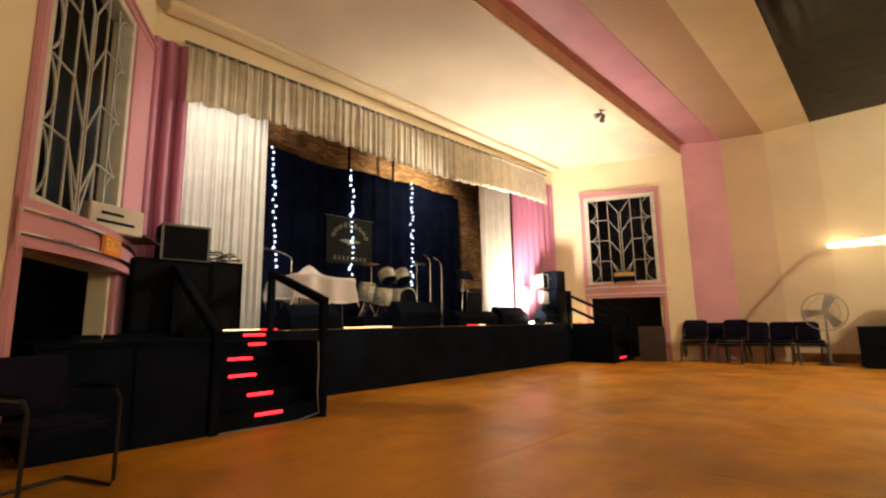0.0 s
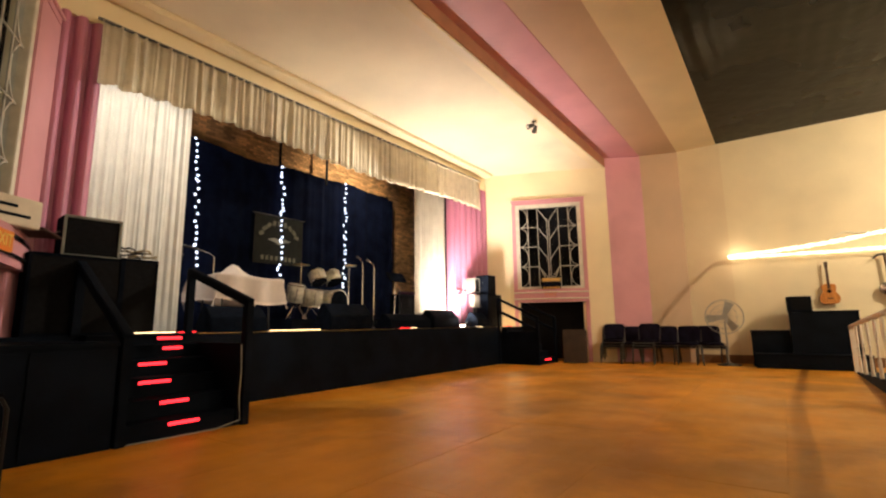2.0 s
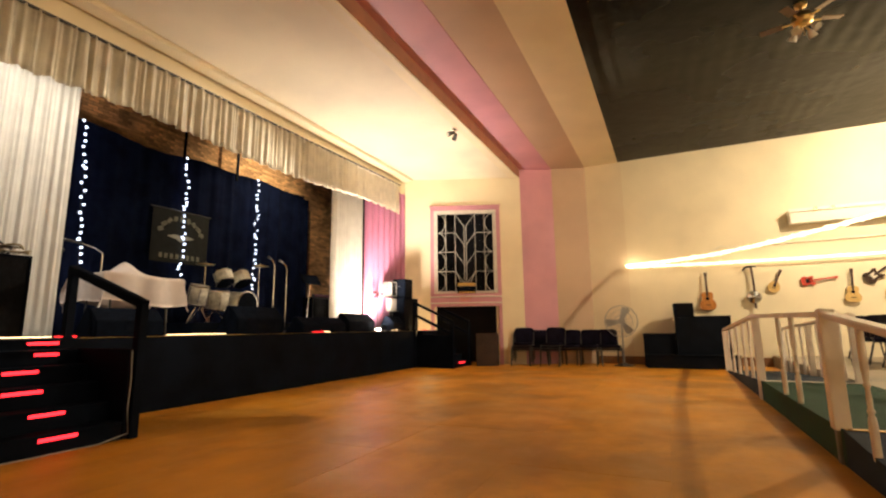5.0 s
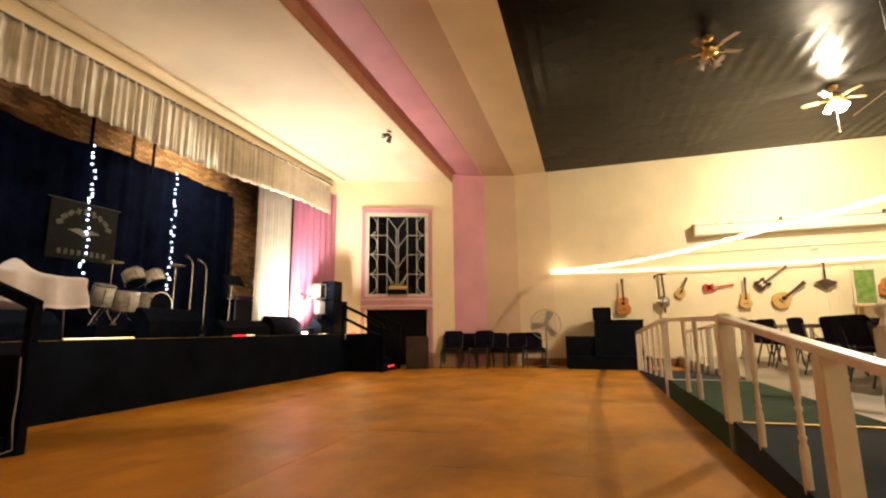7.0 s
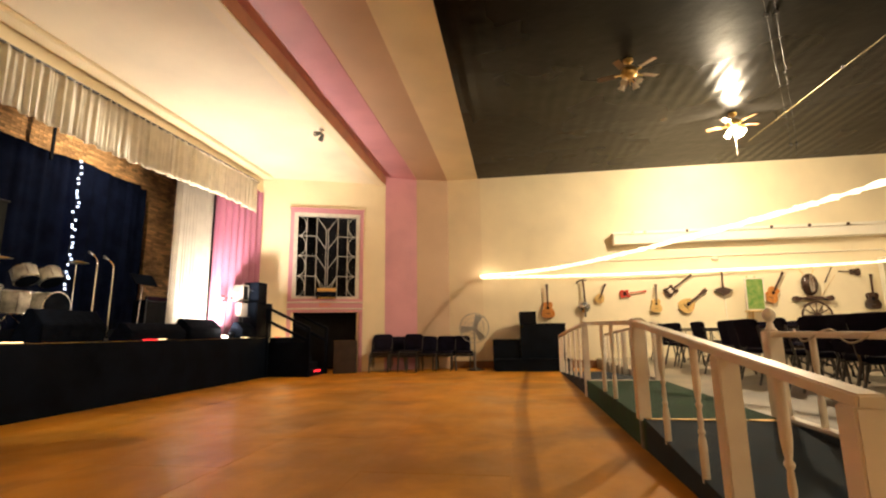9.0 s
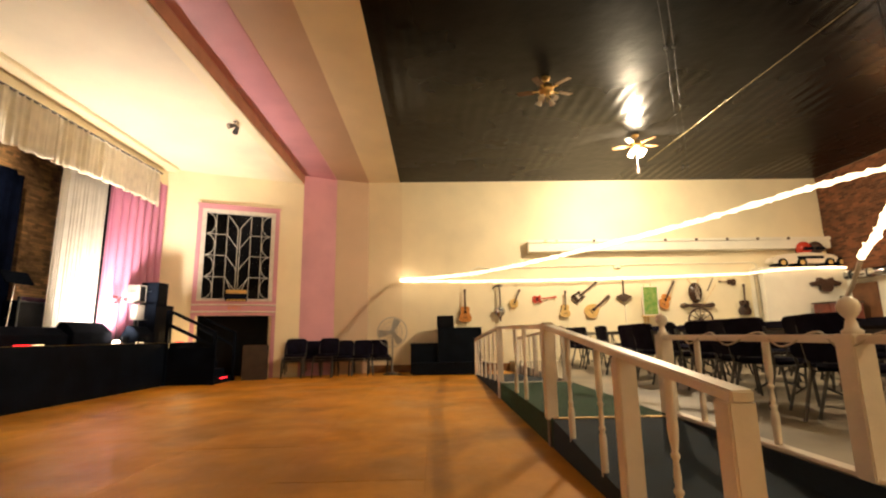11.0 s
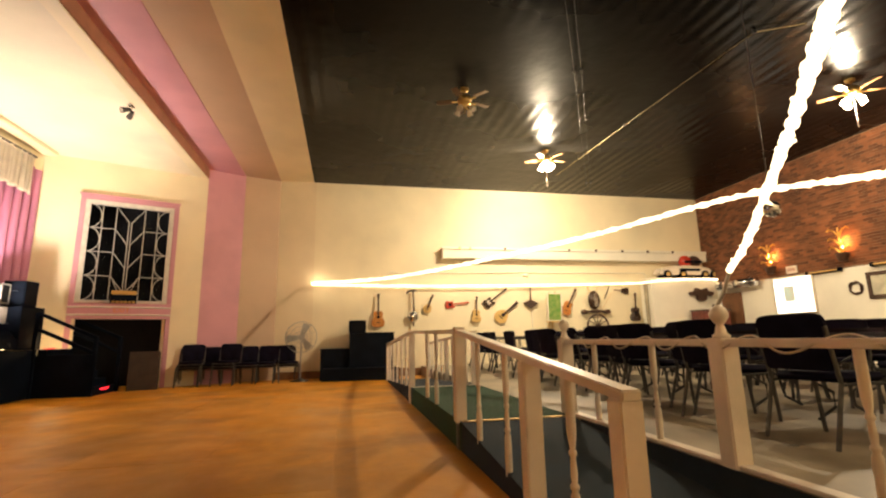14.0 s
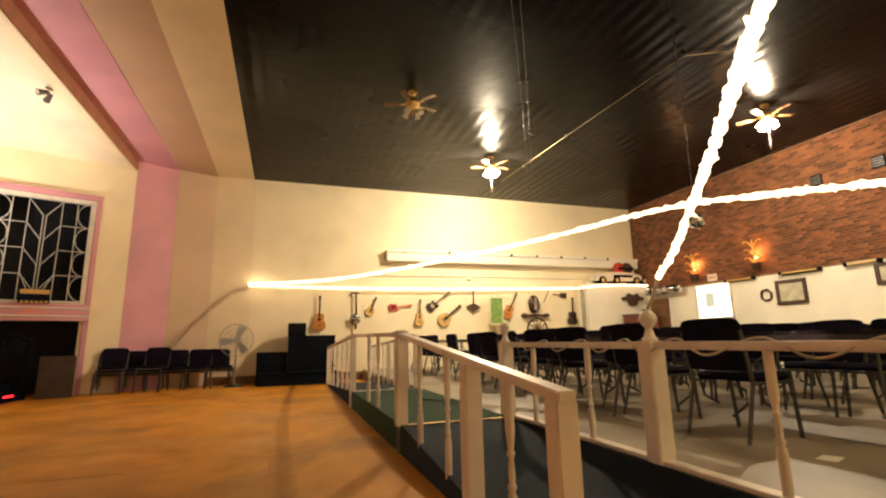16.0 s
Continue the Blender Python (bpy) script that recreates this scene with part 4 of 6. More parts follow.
def exit_window(name, m, u, z1, bow, label, side, reach):
    """Grille window with a pink surround over a bowed ledge; y points into the wall."""
    w, z0, d = WIN["w"], WIN["z0"], WIN["door"]
    t = tagged(new(name), label, "window", kind="structure")
    t.matrix_world = m @ Matrix.Translation((u, 0, 0))
    o = WIN["half"]
    bm = B()
    for s in (-1, 1):
        box(bm, s * (w + 0.06), s * o if s < 0 else side, -0.06, -0.002, 0, z1 + 0.06, None, 0.012)
    box(bm, -o, side, -0.06, -0.002, z1 + 0.06, z1 + 0.19, None, 0.012)
    part("surround", bm, PINK, t, "pink painted surround")
    bm = B()
    box(bm, -o - 0.03, side + 0.03, -0.09, -0.062, z1 + 0.15, z1 + 0.20, None, 0.01)
    part("cap_moulding", bm, PINK, t)
    bm = B()
    for s in (-1, 1):
        box(bm, s * (w - 0.05), s * (w + 0.058), -0.04, 0.10, z0, z1 + 0.055, None, 0.008)
    box(bm, -w + 0.052, w - 0.052, -0.04, 0.10, z1 - 0.05, z1 + 0.055, None, 0.008)
    box(bm, -w + 0.052, w - 0.052, -0.04, 0.10, z0, z0 + 0.06, None, 0.008)
    part("window_frame", bm, FRAME_W, t)
    a, b = w - 0.05, z1 - 0.05
    c = z0 + 0.06
    H = b - c
    rows = 4
    bars = []
    x1, x2 = a * 0.70, a * 0.36
    for s in (-1, 1):
        bars.append([(s * x1, c), (s * x1, b)])
        bars.append([(s * x2, c), (s * x2, b)])
    for i in range(1, rows):
        z = c + H * i / rows
        for s in (-1, 1):
            bars.append([(s * a, z), (s * x2, z), (s * 0.03, z - H * 0.16)])
    for s in (-1, 1):
        bars.append([(s * 0.03, c), (s * 0.03, c + H * 0.84)])
        bars.append([(s * x2, b - 0.02), (s * 0.04, b - H * 0.16)])
        bars.append([(s * x2 * 0.95, c + H * 0.25), (s * 0.04, c)])
    for i in range(rows):
        z = c + H * (i + 0.5) / rows
        for s in (-1, 1):
            bars.append([(s * (a - (a - x1) * 0.95 * math.cos(q)), z + H / rows * 0.5 * math.sin(q)) for q in [(-0.5 + k / 10) * math.pi for k in range(11)]])
    for p in bars:
        bm = B()
        tube(bm, [(x, 0.02, z) for x, z in p], 0.013, 6)
        part("grille_bar", bm, BAR_PAINT, t)
    bm = B()
    box(bm, -a, a, 0.05, 0.058, c, b)
    g = part("pane", bm, GLASS, t)
    g.visible_shadow = False
    # bowed ledge with bright bands
    L = tagged(new(name.replace("window", "trim_ledge")), "bowed pink ledge with bright metal bands over the exit door", "ledge", kind="structure")
    L.matrix_world = t.matrix_world.copy()

    def arc(dep):
        return [(-o + (o + reach) * k / 20, -dep * (1 - (2 * k / 20 - 1) ** 2) - 0.065) for k in range(21)]

    bm = B()
    prism(bm, [(-o, -0.003)] + arc(bow) + [(reach, -0.003)], d, z0 - 0.02)
    part("apron", bm, PINK, L)
    for zz in (d + 0.10, z0 - 0.12):
        bm = B()
        pts = arc(bow + 0.012)
        tube(bm, [(x, y - 0.004, zz) for x, y in pts], 0.022, 8)
        part("band", bm, CHROME if bow > 0.15 else FRAME_W, L)
    return t, L


w_r, ledge_r = exit_window("window_1", win_r[0], win_r[1], WIN["z1"], 0.12, "window with a white geometric grille in a pink surround", WIN["half"], WIN["half"])
w_l, ledge_l = exit_window("window_2", win_l[0], win_l[1], WIN["z1"] + 0.2, 0.16, "window with a white geometric grille in a pink surround", 1.66, 1.5)
FACE = Matrix(((1, 0, 0, 0), (0, 0, -1, 0), (0, 1, 0, 0), (0, 0, 0, 1)))     # letters stand up and look along -y
for base, uu, yy, zz, sgn in ((win_r, 0.0, -0.20, 1.95, "EXIT"), (win_l, 0.18, -0.262, 1.94, "EXIT")):
    turn = 0 if base is win_r else -3
    e = thing("exit_sign", base[0] @ Matrix.Translation((base[1] + uu, yy, zz)) @ pose(0, 0, 0, 0, 0, turn), "pink plate with orange exit letters above a door" if base is win_r else "orange exit sign on the pink ledge above a door", "exit sign", "exit signs")
    bm = B()
    box(bm, -0.2, 0.2, -0.012, 0.012, -0.10, 0.10, None, 0.004)
    part("plate", bm, PINK if base is win_r else ORANGE, e)
    lettering(sgn, 0.17, ORANGE if base is win_r else SIGN_YELLOW, e, Matrix.Translation((0, -0.014, 0)) @ FACE, 0.003)
# small box with a gilt top on the far ledge
k = thing("cash_register", win_r[0] @ Matrix.Translation((win_r[1] + 0.02, -0.12, 2.13)), "small antique dark box with a gilt top on the ledge", "antique")
bm = B()
prism(bm, [(-0.11, 0), (0.10, 0), (0.10, 0.20), (0.02, 0.22), (-0.11, 0.08)], -0.28, 0.28, Matrix(((0, 0, 1, 0), (1, 0, 0, 0), (0, 1, 0, 0), (0, 0, 0, 1))))
part("body", bm, BLACK, k)
bm = B()
box(bm, -0.27, 0.27, -0.04, 0.10, 0.222, 0.32, None, 0.015)
part("gilt_top", bm, BRASS, k)
for i in range(6):
    bm = B()
    box(bm, -0.24 + 0.085 * i, -0.18 + 0.085 * i, -0.16, -0.11, 0.0, 0.05, None, 0.006)
    part("key", bm, BRASS, k)
# pale box with dark writing on the near ledge
k = thing("sign_box", win_l[0] @ Matrix.Translation((win_l[1] + 0.45, -0.16, 2.13)) @ pose(0, 0, 0, 0, 0, -32), "pale box with unreadable dark script on the ledge", "sign")
bm = B()
box(bm, -0.32, 0.32, -0.07, 0.07, 0, 0.29, None, 0.01)
part("body", bm, mat("aged_card", (0.55, 0.50, 0.40), 0.7, vary=0.12), k)
for z, a, b in ((0.19, -0.20, 0.06), (0.10, -0.24, 0.20)):
    bm = B()
    box(bm, a, b, -0.076, -0.071, z - 0.016, z + 0.016, None, 0.002)
    part("mark", bm, BLACK, k)
k = thing("shelf_board", win_l[0] @ Matrix.Translation((win_l[1] + 0.98, -0.30, 2.06)), "dark wooden board lying on the pink ledge", "board")
bm = B()
box(bm, -0.30, 0.30, -0.12, 0.2, 0.075, 0.10, None, 0.005)
part("board", bm, mat("dark_wood", (0.06, 0.025, 0.015), 0.5, vary=0.3, scale=5, stretch=(1, 6, 6)), k)


# ---- chairs ----
def chair(m, label, group):
    """Stacking chair; faces +x, back at -x."""
    t = thing("stacking_chair", m, label, "chair", group)
    bm = B()
    box(bm, -0.21, 0.23, -0.23, 0.23, 0.42, 0.48, None, 0.022)
    part("seat", bm, NAVY, t, "", True)
    bm = B()
    n = 8
    outline = [(-0.225, 0.50), (0.225, 0.50), (0.24, 0.82)] + [(0.24 * math.copysign(abs(math.cos(a)) ** 0.45, math.cos(a)), 0.84 + 0.06 * math.sin(a) ** 0.6) for a in [math.pi * k / n for k in range(1, n)]] + [(-0.24, 0.82)]
    prism(bm, outline, -0.025, 0.025, Matrix(((0, 0, 1, 0), (1, 0, 0, 0), (0, 1, 0, 0), (0, 0, 0, 1))))
    bmesh.ops.bevel(bm, geom=bm.edges[:], offset=0.012, segments=2, affect="EDGES")
    bmesh.ops.transform(bm, matrix=pose(-0.24, 0, 0.5, 0, -8, 0) @ Matrix.Translation((0, 0, -0.5)), verts=bm.verts[:])
    part("backrest", bm, NAVY, t)
    for s in (-1, 1):
        bm = B()
        tube(bm, [(0.24, s * 0.235, 0.0), (0.20, s * 0.235, 0.41)], 0.015, 7)
        part("leg", bm, STEEL, t)
        bm = B()
        tube(bm, [(-0.34, s * 0.235, 0.0), (-0.22, s * 0.235, 0.42), (-0.255, s * 0.235, 0.60), (-0.285, s * 0.235, 0.80)], 0.015, 7)
        part("leg", bm, STEEL, t)
        bm = B()
        tube(bm, [(-0.22, s * 0.235, 0.41), (0.20, s * 0.235, 0.41)], 0.011, 6)
        part("seat_rail", bm, STEEL, t)
    bm = B()
    tube(bm, [(0.21, -0.235, 0.40), (0.21, 0.235, 0.40)], 0.011, 6)
    part("stretcher", bm, STEEL, t)
    return t


first = chair(pose(-3.98, 13.75, 0, 0, 0, -82), "dark upholstered stacking chair in a row along the wall", "chairs along the wall")
first.scale = (1.08, 1.16, 1.03)
for x, y, a in ((-3.72, 13.95, -80), (-3.30, 13.75, -98), (-2.85, 14.05, -84), (-2.35, 14.1, -96), (-1.78, 14.2, -72)):
    copy_thing(first, pose(x + 0.22, y, 0, 0, 0, a))
for x, y, a in ((-4.17, 13.69, -82), (-3.28, 13.69, -98), (-2.83, 13.99, -84), (-1.78, 14.14, -72)):
    copy_thing(first, pose(x + 0.22, y, 0.075, 0, 0, a))
for x, y, a in ((-4.12, 13.66, -82), (-3.70, 13.90, -80), (-3.26, 13.66, -98), (-2.33, 14.04, -96)):
    copy_thing(first, pose(x + 0.22, y, 0.15 if x not in (-3.70, -2.33) else 0.075, 0, 0, a))
# sled-based armchair by the side platform
# steel tube coloured near black for the deep shadow the armchair stands in
SHADED_TUBE = mat("shaded_steel_tube", (0.012, 0.012, 0.013), 0.4, spec=0.2)
sc = thing("armchair", pose(-4.25, 0.60, 0, 0, 0, 20), "dark upholstered visitor chair on a bent tube frame", "chair")
bm = B()
box(bm, -0.24, 0.24, -0.25, 0.25, 0.42, 0.49, None, 0.025)
part("seat", bm, NAVY, sc)
bm = B()
box(bm, -0.03, 0.03, -0.25, 0.25, 0.52, 0.92, pose(-0.26, 0, 0, 0, -8, 0), 0.02)
part("backrest", bm, NAVY, sc)
for s in (-1, 1):
    bm = B()
    tube(bm, [(-0.32, s * 0.28, 0.66), (0.18, s * 0.28, 0.66), (0.24, s * 0.28, 0.60), (0.24, s * 0.28, 0.05), (0.20, s * 0.28, 0.014), (-0.30, s * 0.28, 0.014)], 0.014, 8)
    part("side_tube", bm, SHADED_TUBE, sc)
    bm = B()
    box(bm, -0.2, 0.17, s * 0.28 - 0.025, s * 0.28 + 0.025, 0.675, 0.70, None, 0.008)
    part("armrest", bm, BLACK, sc)
bm = B()
tube(bm, [(-0.30, -0.28, 0.014), (-0.30, 0.28, 0.014)], 0.014, 8)
part("crossbar", bm, SHADED_TUBE, sc)

# dark cabinet with folded panels by the exit
fc = thing("folded_tables", pose(-4.85, 13.2, 0, 0, 0, 12), "dark folded tables leaning together beside the exit door", "folding table")
for i, (a, c) in enumerate(((0.0, (0.035, 0.022, 0.016)), (0.09, (0.020, 0.016, 0.014)), (0.17, (0.045, 0.028, 0.020)))):
    bm = B()
    box(bm, -0.32, 0.32, -0.02, 0.02, 0, 0.93 - 0.02 * i, pose(0, a, 0, -4, 0, 0), 0.006)
    part("table_leaf", bm, mat("dark_leaf", c, 0.5, vary=0.2, scale=4), fc)

# pedestal fan
pf = thing("pedestal_fan", pose(-1.22, 14.25, 0), "large grey pedestal fan with a wire cage", "fan")
bm = B()
lathe(bm, [(0.27, 0), (0.27, 0.02), (0.08, 0.06), (0.03, 0.09)], (0, 0, 0), 20)
part("base", bm, STEEL, pf, "", True)
bm = B()
cyl(bm, (0, 0, 0.08), (0, 0, 1.12), 0.022)
part("pole", bm, mat("grey_metal", (0.35, 0.34, 0.31), 0.4, 0.8), pf)
bm = B()
cyl(bm, (0, 0.10, 1.22), (0, -0.06, 1.22), 0.09, 0.07, 16)
part("motor", bm, mat("grey_case", (0.30, 0.29, 0.27), 0.5), pf)
GREYB = mat("fan_blade_grey", (0.34, 0.33, 0.30), 0.45, vary=0.08)
for kk in range(3):
    bm = B()
    prism(bm, [(-0.05, 0.05), (0.05, 0.05), (0.13, 0.37), (0.05, 0.40), (-0.09, 0.39)], -0.004, 0.004, Matrix.Translation((0, -0.10, 1.22)) @ Matrix.Rotation(radians(120 * kk + 20), 4, "Y") @ Matrix.Rotation(radians(90), 4, "X") @ pose(0, 0, 0, 0, 14, 0))
    part("blade", bm, GREYB, pf)
WIRE = mat("cage_wire", (0.40, 0.39, 0.36), 0.4, 0.7)
for rr, yy in ((0.43, -0.08), (0.30, -0.16), (0.16, -0.18), (0.43, -0.02)):
    bm = B()
    tube(bm, [(rr * math.cos(a), yy, 1.22 + rr * math.sin(a)) for a in [2 * math.pi * q / 32 for q in range(33)]], 0.006 if rr < 0.4 else 0.011, 5)
    part("cage_ring", bm, WIRE, pf)
for q in range(36):
    a = 2 * math.pi * q / 36
    bm = B()
    tube(bm, [(r0 * math.cos(a), yy, 1.22 + r0 * math.sin(a)) for r0, yy in ((0.05, -0.185), (0.16, -0.18), (0.30, -0.16), (0.43, -0.08))], 0.003, 4)
    part("cage_wire", bm, WIRE, pf)
bm = B()
cyl(bm, (0, -0.19, 1.22), (0, -0.18, 1.22), 0.07, seg=16)
part("badge", bm, GREYB, pf)

# stepped black boxes with a loudspeaker
SHEEN = mat("black_laminate", (0.004, 0.006, 0.010), 0.55, spec=0.07, vary=0.2, scale=3)


def crate(m, sx, sy, sz, label, group="black boxes by the ramp"):
    t = thing("black_box", m, label, "box", group)
    bm = B()
    box(bm, -sx / 2, sx / 2, -sy / 2, sy / 2, 0, sz - 0.03, None, 0.006)
    part("body", bm, SHEEN, t)
    bm = B()
    box(bm, -sx / 2 - 0.015, sx / 2 + 0.015, -sy / 2 - 0.015, sy / 2 + 0.01, sz - 0.028, sz, None, 0.006)
    part("top_board", bm, SHEEN, t)
    bm = B()
    box(bm, -sx / 2 - 0.01, sx / 2 + 0.01, -sy / 2 - 0.02, -sy / 2 - 0.003, 0, 0.09, None, 0.004)
    part("plinth", bm, SHEEN, t)
    return t


crate(pose(-0.28, 14.55, 0), 0.8, 0.75, 0.87, "low black box standing against the wall")
crate(pose(0.77, 14.50, 0), 1.28, 0.85, 1.32, "tall black counter box standing against the wall")
crate(pose(0.45, 13.85, 0), 2.1, 0.32, 0.34, "low black step before the counter boxes")
sp = cabinet("loudspeaker", pose(0.36, 14.5, 1.32, 0, 0, -80), 0.3, 0.46, 0.36, "small black loudspeaker on the counter box", "loudspeaker")


# ---- railings ----
def baluster(parent, x, y, z0, z1):
    h = z1 - z0
    bm = B()
    lathe(bm, [(0.025, 0), (0.026, 0.02 * h), (0.027, 0.26 * h), (0.024, 0.31 * h), (0.015, 0.34 * h), (0.024, 0.355 * h), (0.024, 0.37 * h), (0.015, 0.385 * h), (0.019, 0.44 * h), (0.013, 0.53 * h), (0.022, 0.55 * h), (0.022, 0.565 * h), (0.014, 0.58 * h), (0.022, 0.64 * h), (0.026, 0.70 * h), (0.025, 0.98 * h), (0.024, h)], (x, y, z0), 10)
    return part("baluster", bm, WHITE_PAINT, parent, "", True)


def bar(bm, p0, p1, w, t):
    """A squared bar of width w and thickness t from p0 to p1."""
    p0, p1 = Vector(p0), Vector(p1)
    d = p1 - p0
    q = Matrix((d.normalized(), Vector((-d.y, d.x, 0)).normalized(), d.normalized().cross(Vector((-d.y, d.x, 0)).normalized()))).transposed().to_4x4()
    return box(bm, 0, d.length, -w / 2, w / 2, -t / 2, t / 2, Matrix.Translation(p0) @ q, 0.008)


def ramp_z(y):
    return PLAT * min(1, max(0, (y - 1.75) / 3.05)) if y < 8.4 else max(0.0, PLAT * (13.4 - y) / 5.0)


rail = thing("ramp_railing", pose(1.17, 0, 0), "white painted wooden railing along the carpeted ramp", "railing")
TOPS = ((1.90, 0.88), (4.92, 1.20), (8.55, 1.25), (13.3, 1.00))


def rail_z(y):
    for (a, za), (b, zb) in zip(TOPS, TOPS[1:]):
        if y <= b:
            return za + (zb - za) * (y - a) / (b - a)
    return TOPS[-1][1]


for y, base, w in ((1.90, 0.0, 0.11), (2.98, 0.0, 0.115), (4.92, 0.26, 0.115), (8.55, 0.0, 0.10), (13.3, 0.0, 0.09)):
    bm = B()
    box(bm, -w / 2, w / 2, y - w / 2, y + w / 2, base, rail_z(y) - 0.045 + (0.06 if y == 4.92 else 0), None, 0.008)
    part("post", bm, WHITE_PAINT, rail)
bm = B()
box(bm, -0.04, 0.04, 4.88, 4.96, 0.0, 0.26, None, 0.006)
part("post_foot", bm, mat("scuffed_grey_paint", (0.22, 0.20, 0.17), 0.6, vary=0.2), rail)
for a, b in zip(TOPS, TOPS[1:]):
    bm = B()
    bar(bm, (0, a[0] - (0.06 if a is TOPS[0] else 0), a[1] - 0.03), (0, b[0], b[1] - 0.03), 0.095, 0.05)
    part("handrail", bm, WHITE_PAINT, rail)
for y in (2.42, 3.45, 4.20, 6.20, 6.90, 9.35, 10.1, 11.0, 11.9, 12.6):
    baluster(rail, 0, y, ramp_z(y) - 0.03 if y < 4.9 else ramp_z(y), rail_z(y) - 0.055)

prail = thing("platform_railing", pose(2.40, 0, PLAT), "white painted wooden railing with ball finials along the seating platform", "railing")
for y in (2.70, 4.98, 0.2):
    bm = B()
    box(bm, -0.065, 0.065, y - 0.065, y + 0.065, 0, 0.79, None, 0.008)
    newel = part("newel_post", bm, WHITE_PAINT, prail)
    bm = B()
    lathe(bm, [(0.05, 0.79), (0.055, 0.805), (0.035, 0.82), (0.03, 0.85), (0.022, 0.875), (0.04, 0.895), (0.056, 0.925), (0.058, 0.95), (0.045, 0.98), (0.02, 1.0), (0.004, 1.003)], (0, y, 0), 16)
    part("finial", bm, WHITE_PAINT, newel, "turned ball finial", True)
for a, b in ((-0.95, 0.135), (0.265, 2.635), (2.765, 4.915)):
    bm = B()
    box(bm, -0.045, 0.045, a, b, 0.735, 0.785, None, 0.008)
    part("handrail", bm, WHITE_PAINT, prail)
for y in (4.35, 3.95, 3.44, 3.1, 2.28, 1.86, 1.40, 0.95, 0.55):
    if y not in (3.95, 3.1, 2.28, 1.40):
        baluster(prail, 0, y, 0.03, 0.735)
bm = B()
box(bm, -0.05, 0.05, -0.95, 4.90, 0.004, 0.03, None, 0.006)
part("bottom_rail", bm, WHITE_PAINT, prail)
# cable wound along the handrail
cw = thing("rail_cable", pose(2.40, 0, PLAT + 0.79), "thin pale cable looped along the handrail", "cable")
bm = B()
pts = []
for i in range(170):
    c = math.cos(2 * math.pi * (i % 17) / 17 + 0.5 * math.sin(i * 0.11))
    pts.append((-0.058 * math.sqrt((1 - c) / 2), 4.6 - i * 0.032, 0.013 - 0.048 * (1 - c)))
tube(bm, pts, 0.0075, 5)
part("cable", bm, mat("pale_flex", (0.55, 0.48, 0.36), 0.6), cw)
far = thing("far_railing", pose(2.30, 0, 0), "white painted wooden railing along the far ramp", "railing")
for y in (8.5, 10.9, 13.3):
    bm = B()
    box(bm, -0.045, 0.045, y - 0.045, y + 0.045, 0.0 if y > 13 else ramp_z(y), rail_z(y) - 0.02, None, 0.008)
    part("post", bm, WHITE_PAINT, far)
bm = B()
bar(bm, (0, 8.45, 1.21), (0, 13.35, 0.97), 0.08, 0.05)
part("handrail", bm, WHITE_PAINT, far)
for y in (9.1, 9.7, 10.3, 11.5, 12.1, 12.7):
    baluster(far, 0, y, ramp_z(y), rail_z(y) - 0.05)
# edge strips of the landing
for nm, (a, b, c, d), mm, lb in (("trim_landing_edge", (1.16, 2.34, 4.78, 4.84), BRASS, "brass edge strip across the carpeted ramp"), ("trim_landing_far", (1.16, 2.34, 8.36, 8.44), WHITE_PAINT, "pale edge strip across the far ramp")):
    bm = B()
    box(bm, a, b, c, d, PLAT + 0.001, PLAT + 0.008, None, 0.002)
    structure(nm, bm, mm, lb, "trim")


# ---- tables and chairs on the platform ----
def table(m, label):
    t = thing("folding_table", m, label, "table", "tables on the platform")
    bm = B()
    box(bm, -0.38, 0.38, -0.91, 0.91, 0.715, 0.745, None, 0.008)
    part("tabletop", bm, TABLE, t)
    bm = B()
    for s in (-1, 1):
        box(bm, s * 0.36 - 0.01, s * 0.36 + 0.01, -0.88, 0.88, 0.675, 0.714)
    part("apron", bm, STEEL, t)
    for s in (-1, 1):
        bm = B()
        tube(bm, [(-0.30, s * 0.66, 0.71), (-0.30, s * 0.66, 0.30), (-0.12, s * 0.66, 0.22), (-0.12, s * 0.66, 0.10), (-0.33, s * 0.66, 0.012)], 0.014, 7)
        tube(bm, [(0.30, s * 0.66, 0.71), (0.30, s * 0.66, 0.30), (0.12, s * 0.66, 0.22), (0.12, s * 0.66, 0.10), (0.33, s * 0.66, 0.012)], 0.014, 7)
        tube(bm, [(-0.30, s * 0.66, 0.45), (0.30, s * 0.66, 0.45)], 0.010, 6)
        part("leg", bm, STEEL, t, "folding steel leg frame")
        bm = B()
        tube(bm, [(0, s * 0.66, 0.45), (0, s * 0.15, 0.70)], 0.008, 6)
        part("brace", bm, STEEL, t)
    return t


rnd = random.Random(21)
t0 = c0 = None
